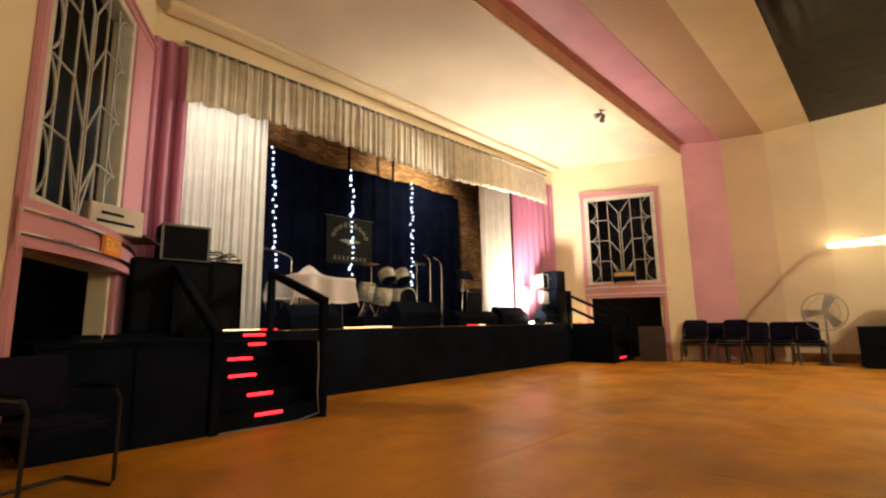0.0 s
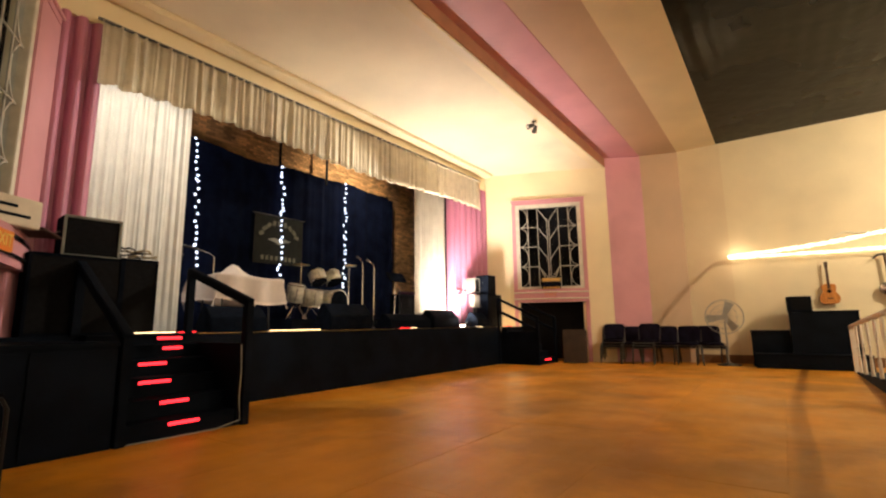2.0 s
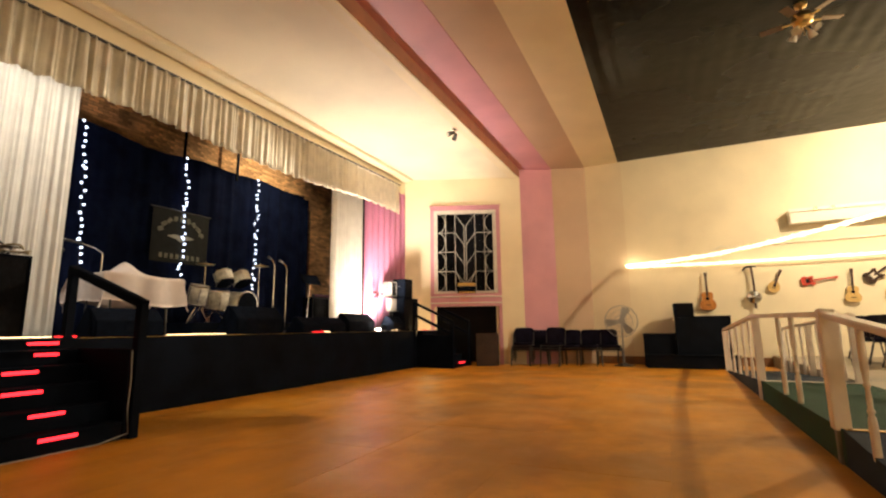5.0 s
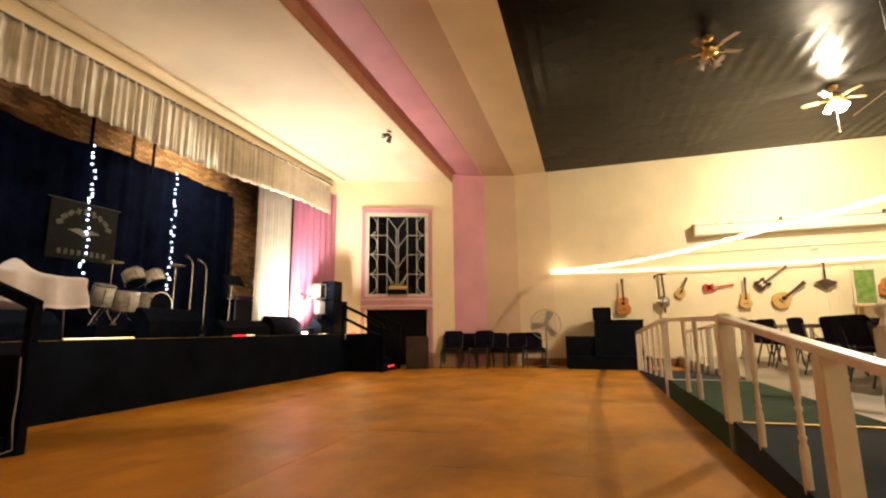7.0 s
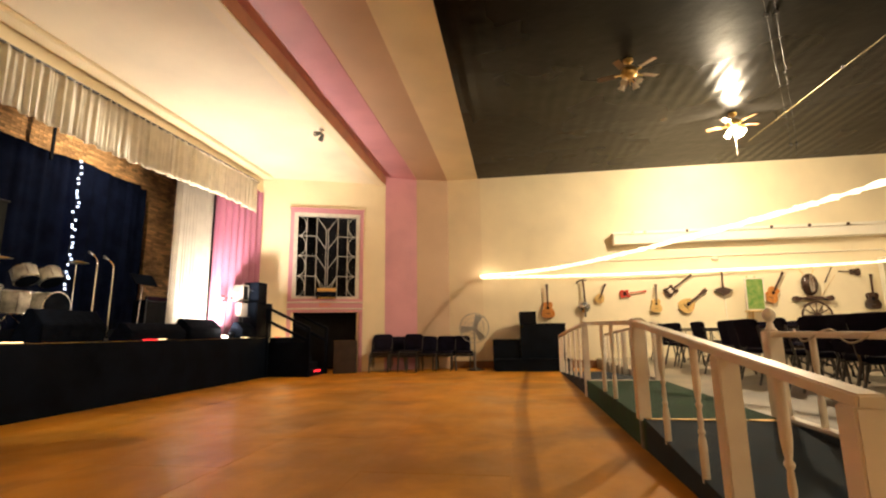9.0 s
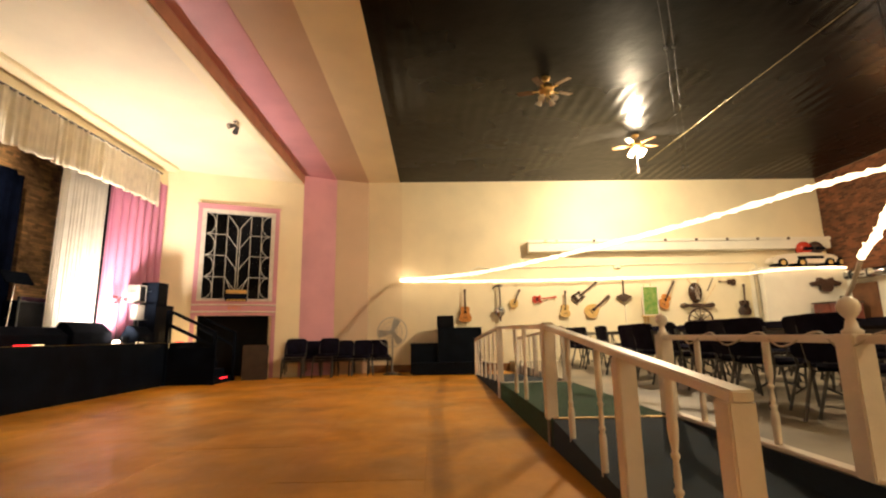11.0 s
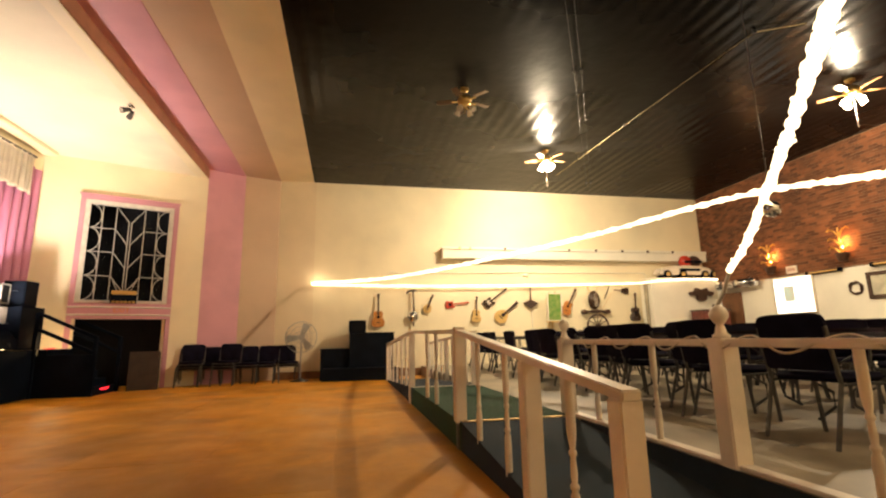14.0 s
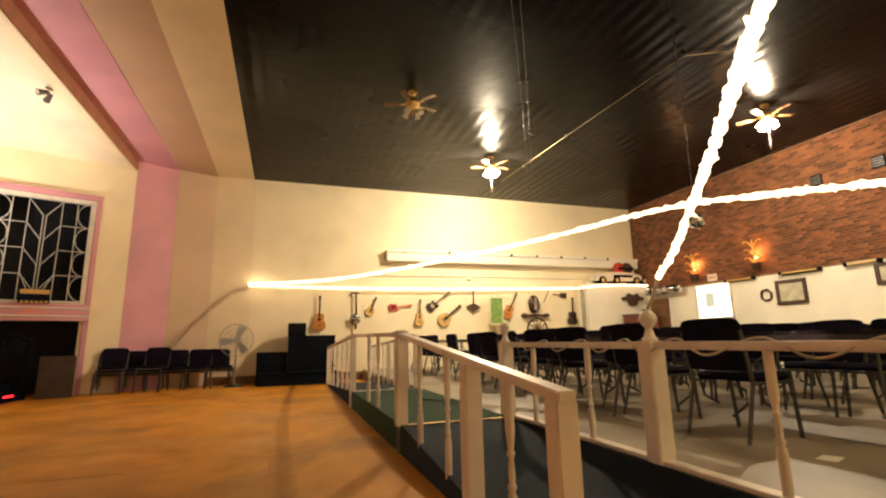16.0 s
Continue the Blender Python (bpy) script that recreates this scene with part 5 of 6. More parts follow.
for x in (4.72, 7.5, 10.3):
    for k, y in enumerate((3.15, 5.35, 7.3, 9.25, 11.2, 13.0) if x < 5 else (2.55, 4.75, 6.9, 9.0, 11.1, 13.0)):
        if x > 10 and y > 12:
            continue
        m = pose(x + rnd.uniform(-0.05, 0.05), y + rnd.uniform(-0.06, 0.06), PLAT, 0, 0, rnd.uniform(-2, 2))
        if t0 is None:
            t0 = table(m, "long dark folding table on the seating platform")
            t0.scale = (1.0, 1.0, 1.13)
        else:
            copy_thing(t0, m)
        for s in (-1, 1):
            for dy in ((-0.66, -0.03, 0.60) if y > 3.2 or s > 0 else ()):
                cm = pose(x + s * (0.82 + rnd.uniform(-0.1, 0.12)), y + dy + rnd.uniform(-0.08, 0.08), PLAT, 0, 0, (0 if s < 0 else 180) + rnd.uniform(-14, 14))
                if c0 is None:
                    c0 = chair(cm, "dark plum upholstered stacking chair at a folding table", "chairs at the tables")
                    c0.scale = (1.08, 1.14, 1.07)
                else:
                    copy_thing(c0, cm)


for x, y, a in ((3.70, 3.14, 4), (3.72, 4.15, 6)):
    copy_thing(c0, pose(x, y, PLAT, 0, 0, a))
bm = B()
box(bm, -0.09, 0.09, -0.06, 0.06, 0, 0.002, pose(3.48, 2.37, PLAT, 0, 0, 20))
tagged(part("paper_slip", bm, WHITE_WALL), "scrap of white paper lying on the vinyl floor", "paper")


# ---- instruments on the wall ----
SPRUCE = mat("honey_spruce", (0.52, 0.20, 0.04), 0.3, vary=0.15, scale=6, stretch=(8, 8, 1))
TAN = mat("pale_spruce", (0.62, 0.40, 0.13), 0.35, vary=0.12, scale=6, stretch=(8, 8, 1))
ROSE = mat("rosewood", (0.05, 0.022, 0.012), 0.4, vary=0.2, scale=8)
REDG = mat("red_lacquer", (0.50, 0.04, 0.02), 0.25, vary=0.1)
DARKG = mat("dark_sunburst", (0.04, 0.02, 0.012), 0.25, vary=0.3, scale=5)
SILVER = mat("silver_plate", (0.62, 0.60, 0.55), 0.25, 1.0, vary=0.1)
XZ = Matrix(((1, 0, 0, 0), (0, 0, -1, 0), (0, 1, 0, 0), (0, 0, 0, 1)))


def smooth_outline(pts, n=4):
    """A closed rounded outline through a few points."""
    out = []
    k = len(pts)
    for i in range(k):
        p0, p1, p2, p3 = (Vector(pts[(i + j) % k]) for j in (-1, 0, 1, 2))
        for q in range(n):
            t = q / n
            out.append(tuple(0.5 * ((2 * p1) + (p2 - p0) * t + (2 * p0 - 5 * p1 + 4 * p2 - p3) * t * t + (3 * p1 - p0 - 3 * p2 + p3) * t ** 3)))
    return out


SHAPES = {
    "acoustic": [(0, 0), (0.15, 0.02), (0.20, 0.13), (0.165, 0.24), (0.125, 0.30), (0.145, 0.39), (0.12, 0.47), (0, 0.49), (-0.12, 0.47), (-0.145, 0.39), (-0.125, 0.30), (-0.165, 0.24), (-0.20, 0.13), (-0.15, 0.02)],
    "electric": [(0, 0), (0.13, 0.02), (0.165, 0.11), (0.125, 0.21), (0.165, 0.32), (0.12, 0.41), (0.05, 0.33), (-0.05, 0.33), (-0.11, 0.37), (-0.15, 0.30), (-0.12, 0.21), (-0.165, 0.11), (-0.13, 0.02)],
    "round": [(0, 0), (0.10, 0.03), (0.16, 0.13), (0.13, 0.25), (0.06, 0.33), (0, 0.36), (-0.06, 0.33), (-0.13, 0.25), (-0.16, 0.13), (-0.10, 0.03)],
}


def stringed(name, shape, base, head, length, material, label, depth=0.09, neck=ROSE):
    """A stringed instrument hung flat on the wall, from its body's end to its head."""
    dx, dz = head[0] - base[0], head[1] - base[1]
    t = thing(name, Matrix.Translation((base[0], FAR - 0.02, base[1])) @ Matrix.Rotation(math.atan2(dx, dz), 4, "Y"), label, name.replace("_", " "), "instruments on the wall")
    s = length / (1.03 if shape != "round" else 0.72)
    bm = B()
    prism(bm, [(x * s, z * s) for x, z in smooth_outline(SHAPES[shape])], 0, depth, XZ)
    body = part("body", bm, material, t)
    bt = 0.49 if shape == "acoustic" else 0.34
    bm = B()
    box(bm, -0.027 * s, 0.027 * s, -depth - 0.012, -depth + 0.012, (bt - 0.12) * s, length - 0.14 * s, None, 0.004)
    part("neck", bm, neck, t)
    bm = B()
    prism(bm, [(-0.03 * s, 0), (0.03 * s, 0), (0.042 * s, 0.15 * s), (-0.042 * s, 0.15 * s)], 0, 0.02, Matrix.Translation((0, -depth + 0.01, length - 0.15 * s)) @ XZ)
    part("headstock", bm, neck, t)
    bm = B()
    if shape == "electric":
        box(bm, -0.07 * s, 0.07 * s, -depth - 0.006, -depth, 0.12 * s, 0.27 * s, None, 0.003)
        part("pickguard", bm, BLACK if material is REDG else WHITE_PAINT, t)
    else:
        cyl(bm, (0, -depth - 0.003, 0.31 * s * (0.7 if shape == "round" else 1)), (0, -depth + 0.004, 0.31 * s * (0.7 if shape == "round" else 1)), 0.045 * s, seg=16)
        part("sound_hole", bm, BLACK, t)
    bm = B()
    box(bm, -0.06 * s, 0.06 * s, -depth - 0.014, -depth - 0.001, 0.125 * s, 0.15 * s, None, 0.003)
    part("bridge", bm, ROSE, t)
    return t


stringed("acoustic_guitar", "acoustic", (1.0, 1.49), (1.0, 2.51), 1.03, SPRUCE, "honey brown acoustic guitar hung upright on the wall")
stringed("mandolin", "round", (2.50, 1.92), (2.75, 2.50), 0.62, TAN, "small brown mandolin hung aslant on the wall", 0.06)
stringed("electric_guitar", "electric", (3.16, 2.16), (3.92, 2.24), 0.76, REDG, "red electric guitar hung sideways on the wall", 0.045, REDG)
stringed("classical_guitar", "acoustic", (4.15, 1.60), (4.19, 2.42), 0.83, TAN, "pale tan guitar hung upright on the wall")
stringed("electric_guitar", "electric", (4.46, 2.12), (5.24, 2.70), 0.96, DARKG, "dark electric guitar hung aslant on the wall", 0.045)
stringed("flatback_mandolin", "round", (4.84, 1.64), (5.60, 2.25), 0.97, TAN, "round-bodied tan mandola hung aslant on the wall", 0.07)
stringed("acoustic_guitar", "acoustic", (7.24, 1.84), (7.70, 2.68), 0.96, SPRUCE, "orange acoustic guitar hung aslant on the wall")
stringed("acoustic_guitar", "acoustic", (9.91, 1.57), (9.95, 2.55), 0.98, DARKG, "dark brown acoustic guitar hung upright on the wall")
stringed("violin", "acoustic", (9.74, 2.62), (9.18, 2.66), 0.56, DARKG, "small dark violin hung sideways on the wall", 0.04)
# silver horn
hn = thing("silver_horn", pose(2.08, FAR - 0.12, 2.0), "tarnished silver horn hung upright on the wall", "horn", "instruments on the wall")
bm = B()
tube(bm, [(0.02, 0, 0.62), (-0.12, 0, 0.60), (-0.2, 0, 0.52)], 0.025, 8)
tube(bm, [(0.02, 0, 0.62), (0.12, 0, 0.60)], 0.022, 8)
part("mouth_tube", bm, STEEL, hn)
bm = B()
tube(bm, [(0.01, 0, 0.62), (0.02, -0.01, 0.3), (0.03, 0, 0.0), (0.02, 0, -0.5)], 0.028, 8)
part("body_tube", bm, ROSE, hn)
bm = B()
lathe(bm, [(0.17, 0), (0.15, 0.02), (0.06, 0.05), (0.03, 0.09)], (0, 0, 0), 20)
bmesh.ops.transform(bm, matrix=pose(0.0, -0.02, -0.20, 90, 0, 0), verts=bm.verts[:])
part("bell", bm, SILVER, hn, "", True)
# dark hanging bird-like carving on a neck
bd = thing("wall_carving", pose(6.06, FAR - 0.06, 2.04), "dark carving with a long upright neck on the wall", "carving", "instruments on the wall")
bm = B()
prism(bm, [(-0.26, 0.18), (-0.05, 0.26), (0.05, 0.26), (0.26, 0.16), (0.12, 0.06), (0, 0.0), (-0.12, 0.08)], 0, 0.06, XZ)
part("body", bm, ROSE, bd)
bm = B()
cyl(bm, (0.0, -0.03, 0.2), (0.01, -0.03, 0.78), 0.028, 0.02)
part("neck", bm, ROSE, bd)
# green painting on an easel
ez = thing("easel", pose(6.75, FAR - 0.35, PLAT), "wooden easel holding a framed green painting", "easel")
for s in (-1, 1):
    bm = B()
    cyl(bm, (s * 0.30, -0.1, 0), (s * 0.10, 0.08, 2.3), 0.016)
    part("leg", bm, TAN, ez)
bm = B()
cyl(bm, (0, 0.3, 0), (0, 0.10, 2.25), 0.016)
part("back_leg", bm, TAN, ez)
bm = B()
box(bm, -0.30, 0.30, -0.08, 0.0, 1.27, 1.31, None, 0.004)
part("ledge", bm, TAN, ez)
pt = thing("painting", pose(6.75, FAR - 0.38, PLAT + 1.315, 3, 0, 2), "abstract green and yellow painting in a pale frame", "painting")
bm = B()
box(bm, -0.22, 0.22, -0.02, 0.0, 0.03, 0.88, None, 0.004)
GPAINT = mat("green_brushwork", (0.09, 0.21, 0.035), 0.5, vary=0.3, scale=7, dirt=(0.36, 0.40, 0.12), bump=0.4, grain=40)
part("canvas", bm, GPAINT, pt)
bm = B()
for a in ((-0.26, -0.222, 0, 0.91), (0.222, 0.26, 0, 0.91)):
    box(bm, a[0], a[1], -0.03, 0.01, a[2], a[3], None, 0.004)
box(bm, -0.22, 0.22, -0.03, 0.01, 0, 0.028, None, 0.004)
box(bm, -0.22, 0.22, -0.03, 0.01, 0.882, 0.91, None, 0.004)
part("frame", bm, WHITE_PAINT, pt)
# bowl-backed lute over a shelf with a wheel
lu = thing("bowl_lute", pose(8.35, FAR - 0.02, 1.98), "dark striped bowl-backed instrument leaning on the wall", "lute", "instruments on the wall")
bm = B()
ball(bm, (0, -0.10, 0.32), 0.26, 14, (0.85, 0.45, 1.25))
part("bowl", bm, DARKG, lu, "", True)
bm = B()
prism(bm, [(-0.05, 0.10), (0.05, 0.10), (0.08, 0.34), (0.03, 0.58), (-0.03, 0.58), (-0.08, 0.34)], 0.20, 0.225, XZ)
part("stripe", bm, SILVER, lu)
for s in (-1, 1):
    bm = B()
    cyl(bm, (s * 0.08, -0.06, 0.58), (s * 0.20, -0.06, 0.78), 0.010)
    part("horn", bm, TAN, lu)
sh = thing("carved_shelf", pose(8.40, FAR - 0.01, 1.86), "dark carved wall shelf with scrolled ends", "shelf")
bm = B()
prism(bm, smooth_outline([(-0.52, 0.02), (-0.46, 0.12), (-0.3, 0.08), (0, 0.10), (0.3, 0.08), (0.46, 0.12), (0.52, 0.02), (0.42, -0.03), (0.25, 0.03), (0, 0.0), (-0.25, 0.03), (-0.42, -0.03)]), 0, 0.16, XZ)
part("board", bm, ROSE, sh)
wh = thing("wagon_wheel", pose(8.38, FAR - 0.22, 1.42), "old wooden wagon wheel standing against the wall", "wheel")
bm = B()
tube(bm, [(0.38 * math.cos(a), 0, 0.38 * math.sin(a)) for a in [2 * math.pi * q / 28 for q in range(29)]], 0.03, 8)
part("rim", bm, ROSE, wh)
bm = B()
cyl(bm, (0, -0.07, 0), (0, 0.07, 0), 0.07, seg=14)
part("hub", bm, ROSE, wh)
for q in range(12):
    a = 2 * math.pi * q / 12
    bm = B()
    cyl(bm, (0.06 * math.cos(a), 0, 0.06 * math.sin(a)), (0.37 * math.cos(a), 0, 0.37 * math.sin(a)), 0.014, seg=7)
    part("spoke", bm, ROSE, wh)
bm = B()
box(bm, 7.85, 8.9, FAR - 0.42, FAR - 0.04, PLAT, 1.005, None, 0.01)
tagged(part("side_table", bm, ROSE), "dark wooden chest standing under the wagon wheel", "chest")
bw = thing("violin_bow", pose(8.80, FAR - 0.03, 2.36, 0, 28, 0), "violin bow hung aslant on the wall", "bow", "instruments on the wall")
bm = B()
cyl(bm, (0, 0, 0), (0, 0, 0.48), 0.016, 0.011)
part("stick", bm, ROSE, bw)
bm = B()
cyl(bm, (0.05, 0, -0.5), (0.16, 0, 0.32), 0.006)
part("hair", bm, TAN, bw)

# long boxed shelf high on the wall
ls = thing("wall_box_beam", pose(3.05, FAR, 3.66), "long cream boxed-in beam with round plugs on the wall", "beam")
bm = B()
box(bm, 0, 9.8, -0.30, -0.002, 0.0, 0.36, None, 0.01)
part("beam", bm, WHITE_WALL, ls)
bm = B()
box(bm, -0.02, 9.8, -0.34, -0.301, 0.28, 0.37, None, 0.008)
part("lip", bm, WHITE_WALL, ls)
for x in (0.55, 0.9, 2.1, 3.2, 4.4, 5.4, 6.4, 7.4, 8.4):
    bm = B()
    cyl(bm, (x, -0.36, 0.325), (x, -0.335, 0.325), 0.045, seg=14)
    part("plug", bm, BRASS if x < 1 else ROSE, ls)
# conduit and hook below it
cd = thing("wall_conduit", pose(0, FAR - 0.03, 0), "thin cream conduit with a junction box on the wall", "conduit")
bm = B()
tube(bm, [(1.2, 0, 3.10), (1.45, 0, 3.24), (1.7, 0, 3.18), (5.7, 0, 3.24), (10.4, 0, 3.26), (10.5, 0, 3.18), (10.5, 0, 0.4)], 0.016, 7)
part("pipe", bm, WHITE_WALL, cd)
bm = B()
ball(bm, (5.95, -0.02, 3.16), 0.09, 12, (1.3, 0.5, 0.6))
part("junction_box", bm, WHITE_WALL, cd)
bm = B()
tube(bm, [(6.10, 0, 2.80), (6.10, 0, 0.5)], 0.012, 6)
part("pipe", bm, WHITE_WALL, cd)

# ---- white booth with things on it ----
bm = B()
box(bm, 10.25, 12.88, 14.36, FAR - 0.002, PLAT, 3.02)
structure("wall_booth", bm, WHITE_WALL, "white painted boxed-out booth in the corner", "wall")
bm = B()
tube(bm, [(10.18, 14.6, PLAT), (10.18, 14.6, 2.95)], 0.06, 10)
structure("trim_corner_pipe", bm, mat("dull_pipe", (0.35, 0.30, 0.20), 0.5), "dull upright pipe at the booth's corner", "pipe")
car = thing("toy_car", pose(11.85, 14.66, 3.02), "large cream toy racing car with dark wheels on the booth", "toy car")
bm = B()
prism(bm, smooth_outline([(-1.0, 0.10), (-0.9, 0.28), (-0.4, 0.36), (0.1, 0.38), (0.75, 0.30), (0.85, 0.12), (0.5, 0.08), (-0.5, 0.08)]), -0.18, 0.18, Matrix.Translation((0, 0, 0.04)) @ XZ)
part("body", bm, WHITE_PAINT, car)
car.scale = (1.12, 1.0, 1.1)
for x in (-0.75, -0.2, 0.60, 0.92):
    bm = B()
    cyl(bm, (x, -0.22, 0.13), (x, 0.22, 0.13), 0.13, seg=18)
    w = part("wheel", bm, BLACK, car)
    bm = B()
    cyl(bm, (x, -0.23, 0.13), (x, -0.222, 0.13), 0.07, seg=14)
    part("hubcap", bm, TAN, w)
bm = B()
box(bm, -0.3, 0.45, -0.191, -0.183, 0.24, 0.32)
part("mark", bm, BLACK, car)
for x, mm in ((0.05, REDG), (0.42, ROSE)):
    h = thing("helmet", pose(11.85 + x, 14.66, 3.44), "dark red rounded helmet lying on the toy car" if mm is REDG else "black rounded helmet lying on the toy car", "helmet")
    bm = B()
    ball(bm, (0, 0, 0.20), 0.22, 14, (1, 1, 1.05))
    part("shell", bm, mm, h, "", True)
    bm = B()
    box(bm, -0.16, 0.16, -0.235, -0.17, 0.12, 0.22, None, 0.02)
    part("visor", bm, BLACK, h)
ms2 = thing("carved_bull_head", pose(12.1, 14.33, 2.42), "dark carved bull head hung on the white booth", "carving")
bm = B()
prism(bm, smooth_outline([(0, -0.22), (0.16, -0.16), (0.2, 0.0), (0.38, -0.03), (0.46, 0.08), (0.26, 0.14), (0.2, 0.24), (0.05, 0.18), (-0.05, 0.18), (-0.2, 0.24), (-0.26, 0.14), (-0.46, 0.08), (-0.38, -0.03), (-0.2, 0.0), (-0.16, -0.16)]), 0, 0.12, XZ)
part("head", bm, ROSE, ms2)
cb = thing("red_cabinet", pose(12.05, 13.9, PLAT), "dark red wooden cabinet before the white booth", "cabinet")
bm = B()
box(bm, -0.5, 0.5, -0.3, 0.3, 0, 1.55, None, 0.01)
part("body", bm, mat("mahogany", (0.14, 0.03, 0.018), 0.4, vary=0.2, scale=4), cb)
bm = B()
box(bm, -0.54, 0.54, -0.34, 0.32, 1.552, 1.60, None, 0.01)
part("top", bm, ROSE, cb)
for s in (-1, 1):
    bm = B()
    box(bm, s * 0.25 - 0.22, s * 0.25 + 0.22, -0.32, -0.302, 0.08, 1.48, None, 0.008)
    d = part("door", bm, mat("mahogany_door", (0.16, 0.035, 0.02), 0.4, vary=0.2, scale=4), cb)
    bm = B()
    ball(bm, (s * 0.06, -0.34, 0.8), 0.025, 8)
    part("knob", bm, BRASS, d)

# ---- brick wall fittings ----
GOLD = mat("gilt_leaf", (0.75, 0.45, 0.12), 0.35, 0.9, vary=0.15)
for y, z in ((12.0, 3.0), (9.83, 3.04)):
    s = thing("palm_sconce", pose(EAST - 0.02, y, z), "gilt palm-leaf sconce glowing warm on the brick", "sconce", "sconces on the brick wall")
    bm = B()
    lathe(bm, [(0.10, -0.15), (0.13, -0.05), (0.16, 0.06), (0.13, 0.06)], (-0.16, 0, 0), 14)
    part("cup", bm, ROSE, s)
    for j in range(9):
        a = (j % 3 - 1) * 0.9
        z0 = 0.08 + 0.24 * (j // 3)
        bm = B()
        tube(bm, [(-0.16, 0, z0 - 0.05), (-0.16 - 0.03, 0.15 * math.sin(a), z0 + 0.12), (-0.18, 0.30 * math.sin(a), z0 + 0.17), (-0.20, 0.36 * math.sin(a), z0 + 0.12)], 0.022, 6)
        part("leaf", bm, GOLD, s)
    bm = B()
    cyl(bm, (-0.16, 0, 0.02), (-0.16, 0, 0.62), 0.014)
    part("stem", bm, GOLD, s)
    bm = B()
    ball(bm, (-0.09, 0, 0.22), 0.03, 8)
    part("bulb", bm, glow("sconce_bulb", (1.0, 0.5, 0.16), 30), s)
    lamp("sconce_light", "POINT", (EAST - 0.10, y, z + 0.40), 26, (1.0, 0.45, 0.14), 0.03)
LIT = glow("lit_panel", (1.0, 0.94, 0.82), 2.4)
lp = thing("lit_menu_board", pose(EAST - 0.06, 11.42, 1.62), "glaring backlit white board with a blue picture", "light box")
bm = B()
box(bm, -0.08, 0.0, -0.62, 0.62, 0, 1.06, None, 0.008)
part("case", bm, WHITE_PAINT, lp)
bm = B()
box(bm, -0.088, -0.082, -0.59, 0.59, 0.03, 1.03)
part("screen", bm, LIT, lp)
bm = B()
box(bm, -0.096, -0.09, -0.05, 0.28, 0.35, 0.80)
part("picture", bm, mat("pale_picture", (0.62, 0.78, 0.80), 0.5, vary=0.2, scale=6, dirt=(0.85, 0.86, 0.75)), lp)


def frame_picture(y, z, w, h, label):
    f = thing("picture_frame", pose(EAST - 0.055, y, z), label, "picture frame")
    e = 0.09
    bm = B()
    box(bm, -0.05, 0, -w / 2, w / 2, h / 2 - e, h / 2, None, 0.008)
    box(bm, -0.05, 0, -w / 2, w / 2, -h / 2, -h / 2 + e, None, 0.008)
    box(bm, -0.05, 0, -w / 2, -w / 2 + e, -h / 2 + e, h / 2 - e, None, 0.008)
    box(bm, -0.05, 0, w / 2 - e, w / 2, -h / 2 + e, h / 2 - e, None, 0.008)
    part("frame", bm, ROSE, f)
    bm = B()
    box(bm, -0.02, -0.005, -w / 2 + e, w / 2 - e, -h / 2 + e, h / 2 - e)
    part("picture", bm, mat("faded_print_paper", (0.50, 0.46, 0.34), 0.5, vary=0.15, scale=5), f)


frame_picture(9.02, 2.20, 0.82, 0.66, "dark framed faded picture on the white wall")
frame_picture(6.75, 2.40, 0.62, 0.5, "dark framed faded picture on the white wall")
wr = thing("wreath", pose(EAST - 0.08, 9.72, 2.17), "small dark twig wreath on the white wall", "wreath")
for k in range(3):
    bm = B()
    tube(bm, [(0.02 * math.sin(5 * a + k), (0.15 + 0.02 * math.sin(7 * a + k * 2)) * math.cos(a), (0.15 + 0.02 * math.cos(6 * a + k)) * math.sin(a)) for a in [2 * math.pi * q / 30 for q in range(31)]], 0.022, 6)
    part("twig_ring", bm, ROSE, wr)
wr = thing("wreath", pose(EAST - 0.08, 6.55, 1.75), "brown twig wreath on the white wall", "wreath")
for k in range(3):
    bm = B()
    tube(bm, [(0.02 * math.sin(5 * a + k), (0.2 + 0.03 * math.sin(7 * a + k * 2)) * math.cos(a), (0.2 + 0.03 * math.cos(6 * a + k)) * math.sin(a)) for a in [2 * math.pi * q / 30 for q in range(31)]], 0.035, 6)
    part("twig_ring", bm, ROSE, wr)
PALE_MARK = mat("faded_red_print", (0.45, 0.22, 0.14), 0.6)
ex = thing("wall_sign", pose(EAST - 0.02, 11.45, 2.90), "small pale sign on the brick with unreadable writing", "sign")
bm = B()
box(bm, -0.03, 0, -0.17, 0.17, -0.11, 0.11, None, 0.004)
part("plate", bm, WHITE_PAINT, ex)
for i in range(4):
    bm = B()
    box(bm, -0.036, -0.031, -0.12 + 0.065 * i, -0.08 + 0.065 * i, -0.05, 0.05)
    part("mark", bm, PALE_MARK, ex)
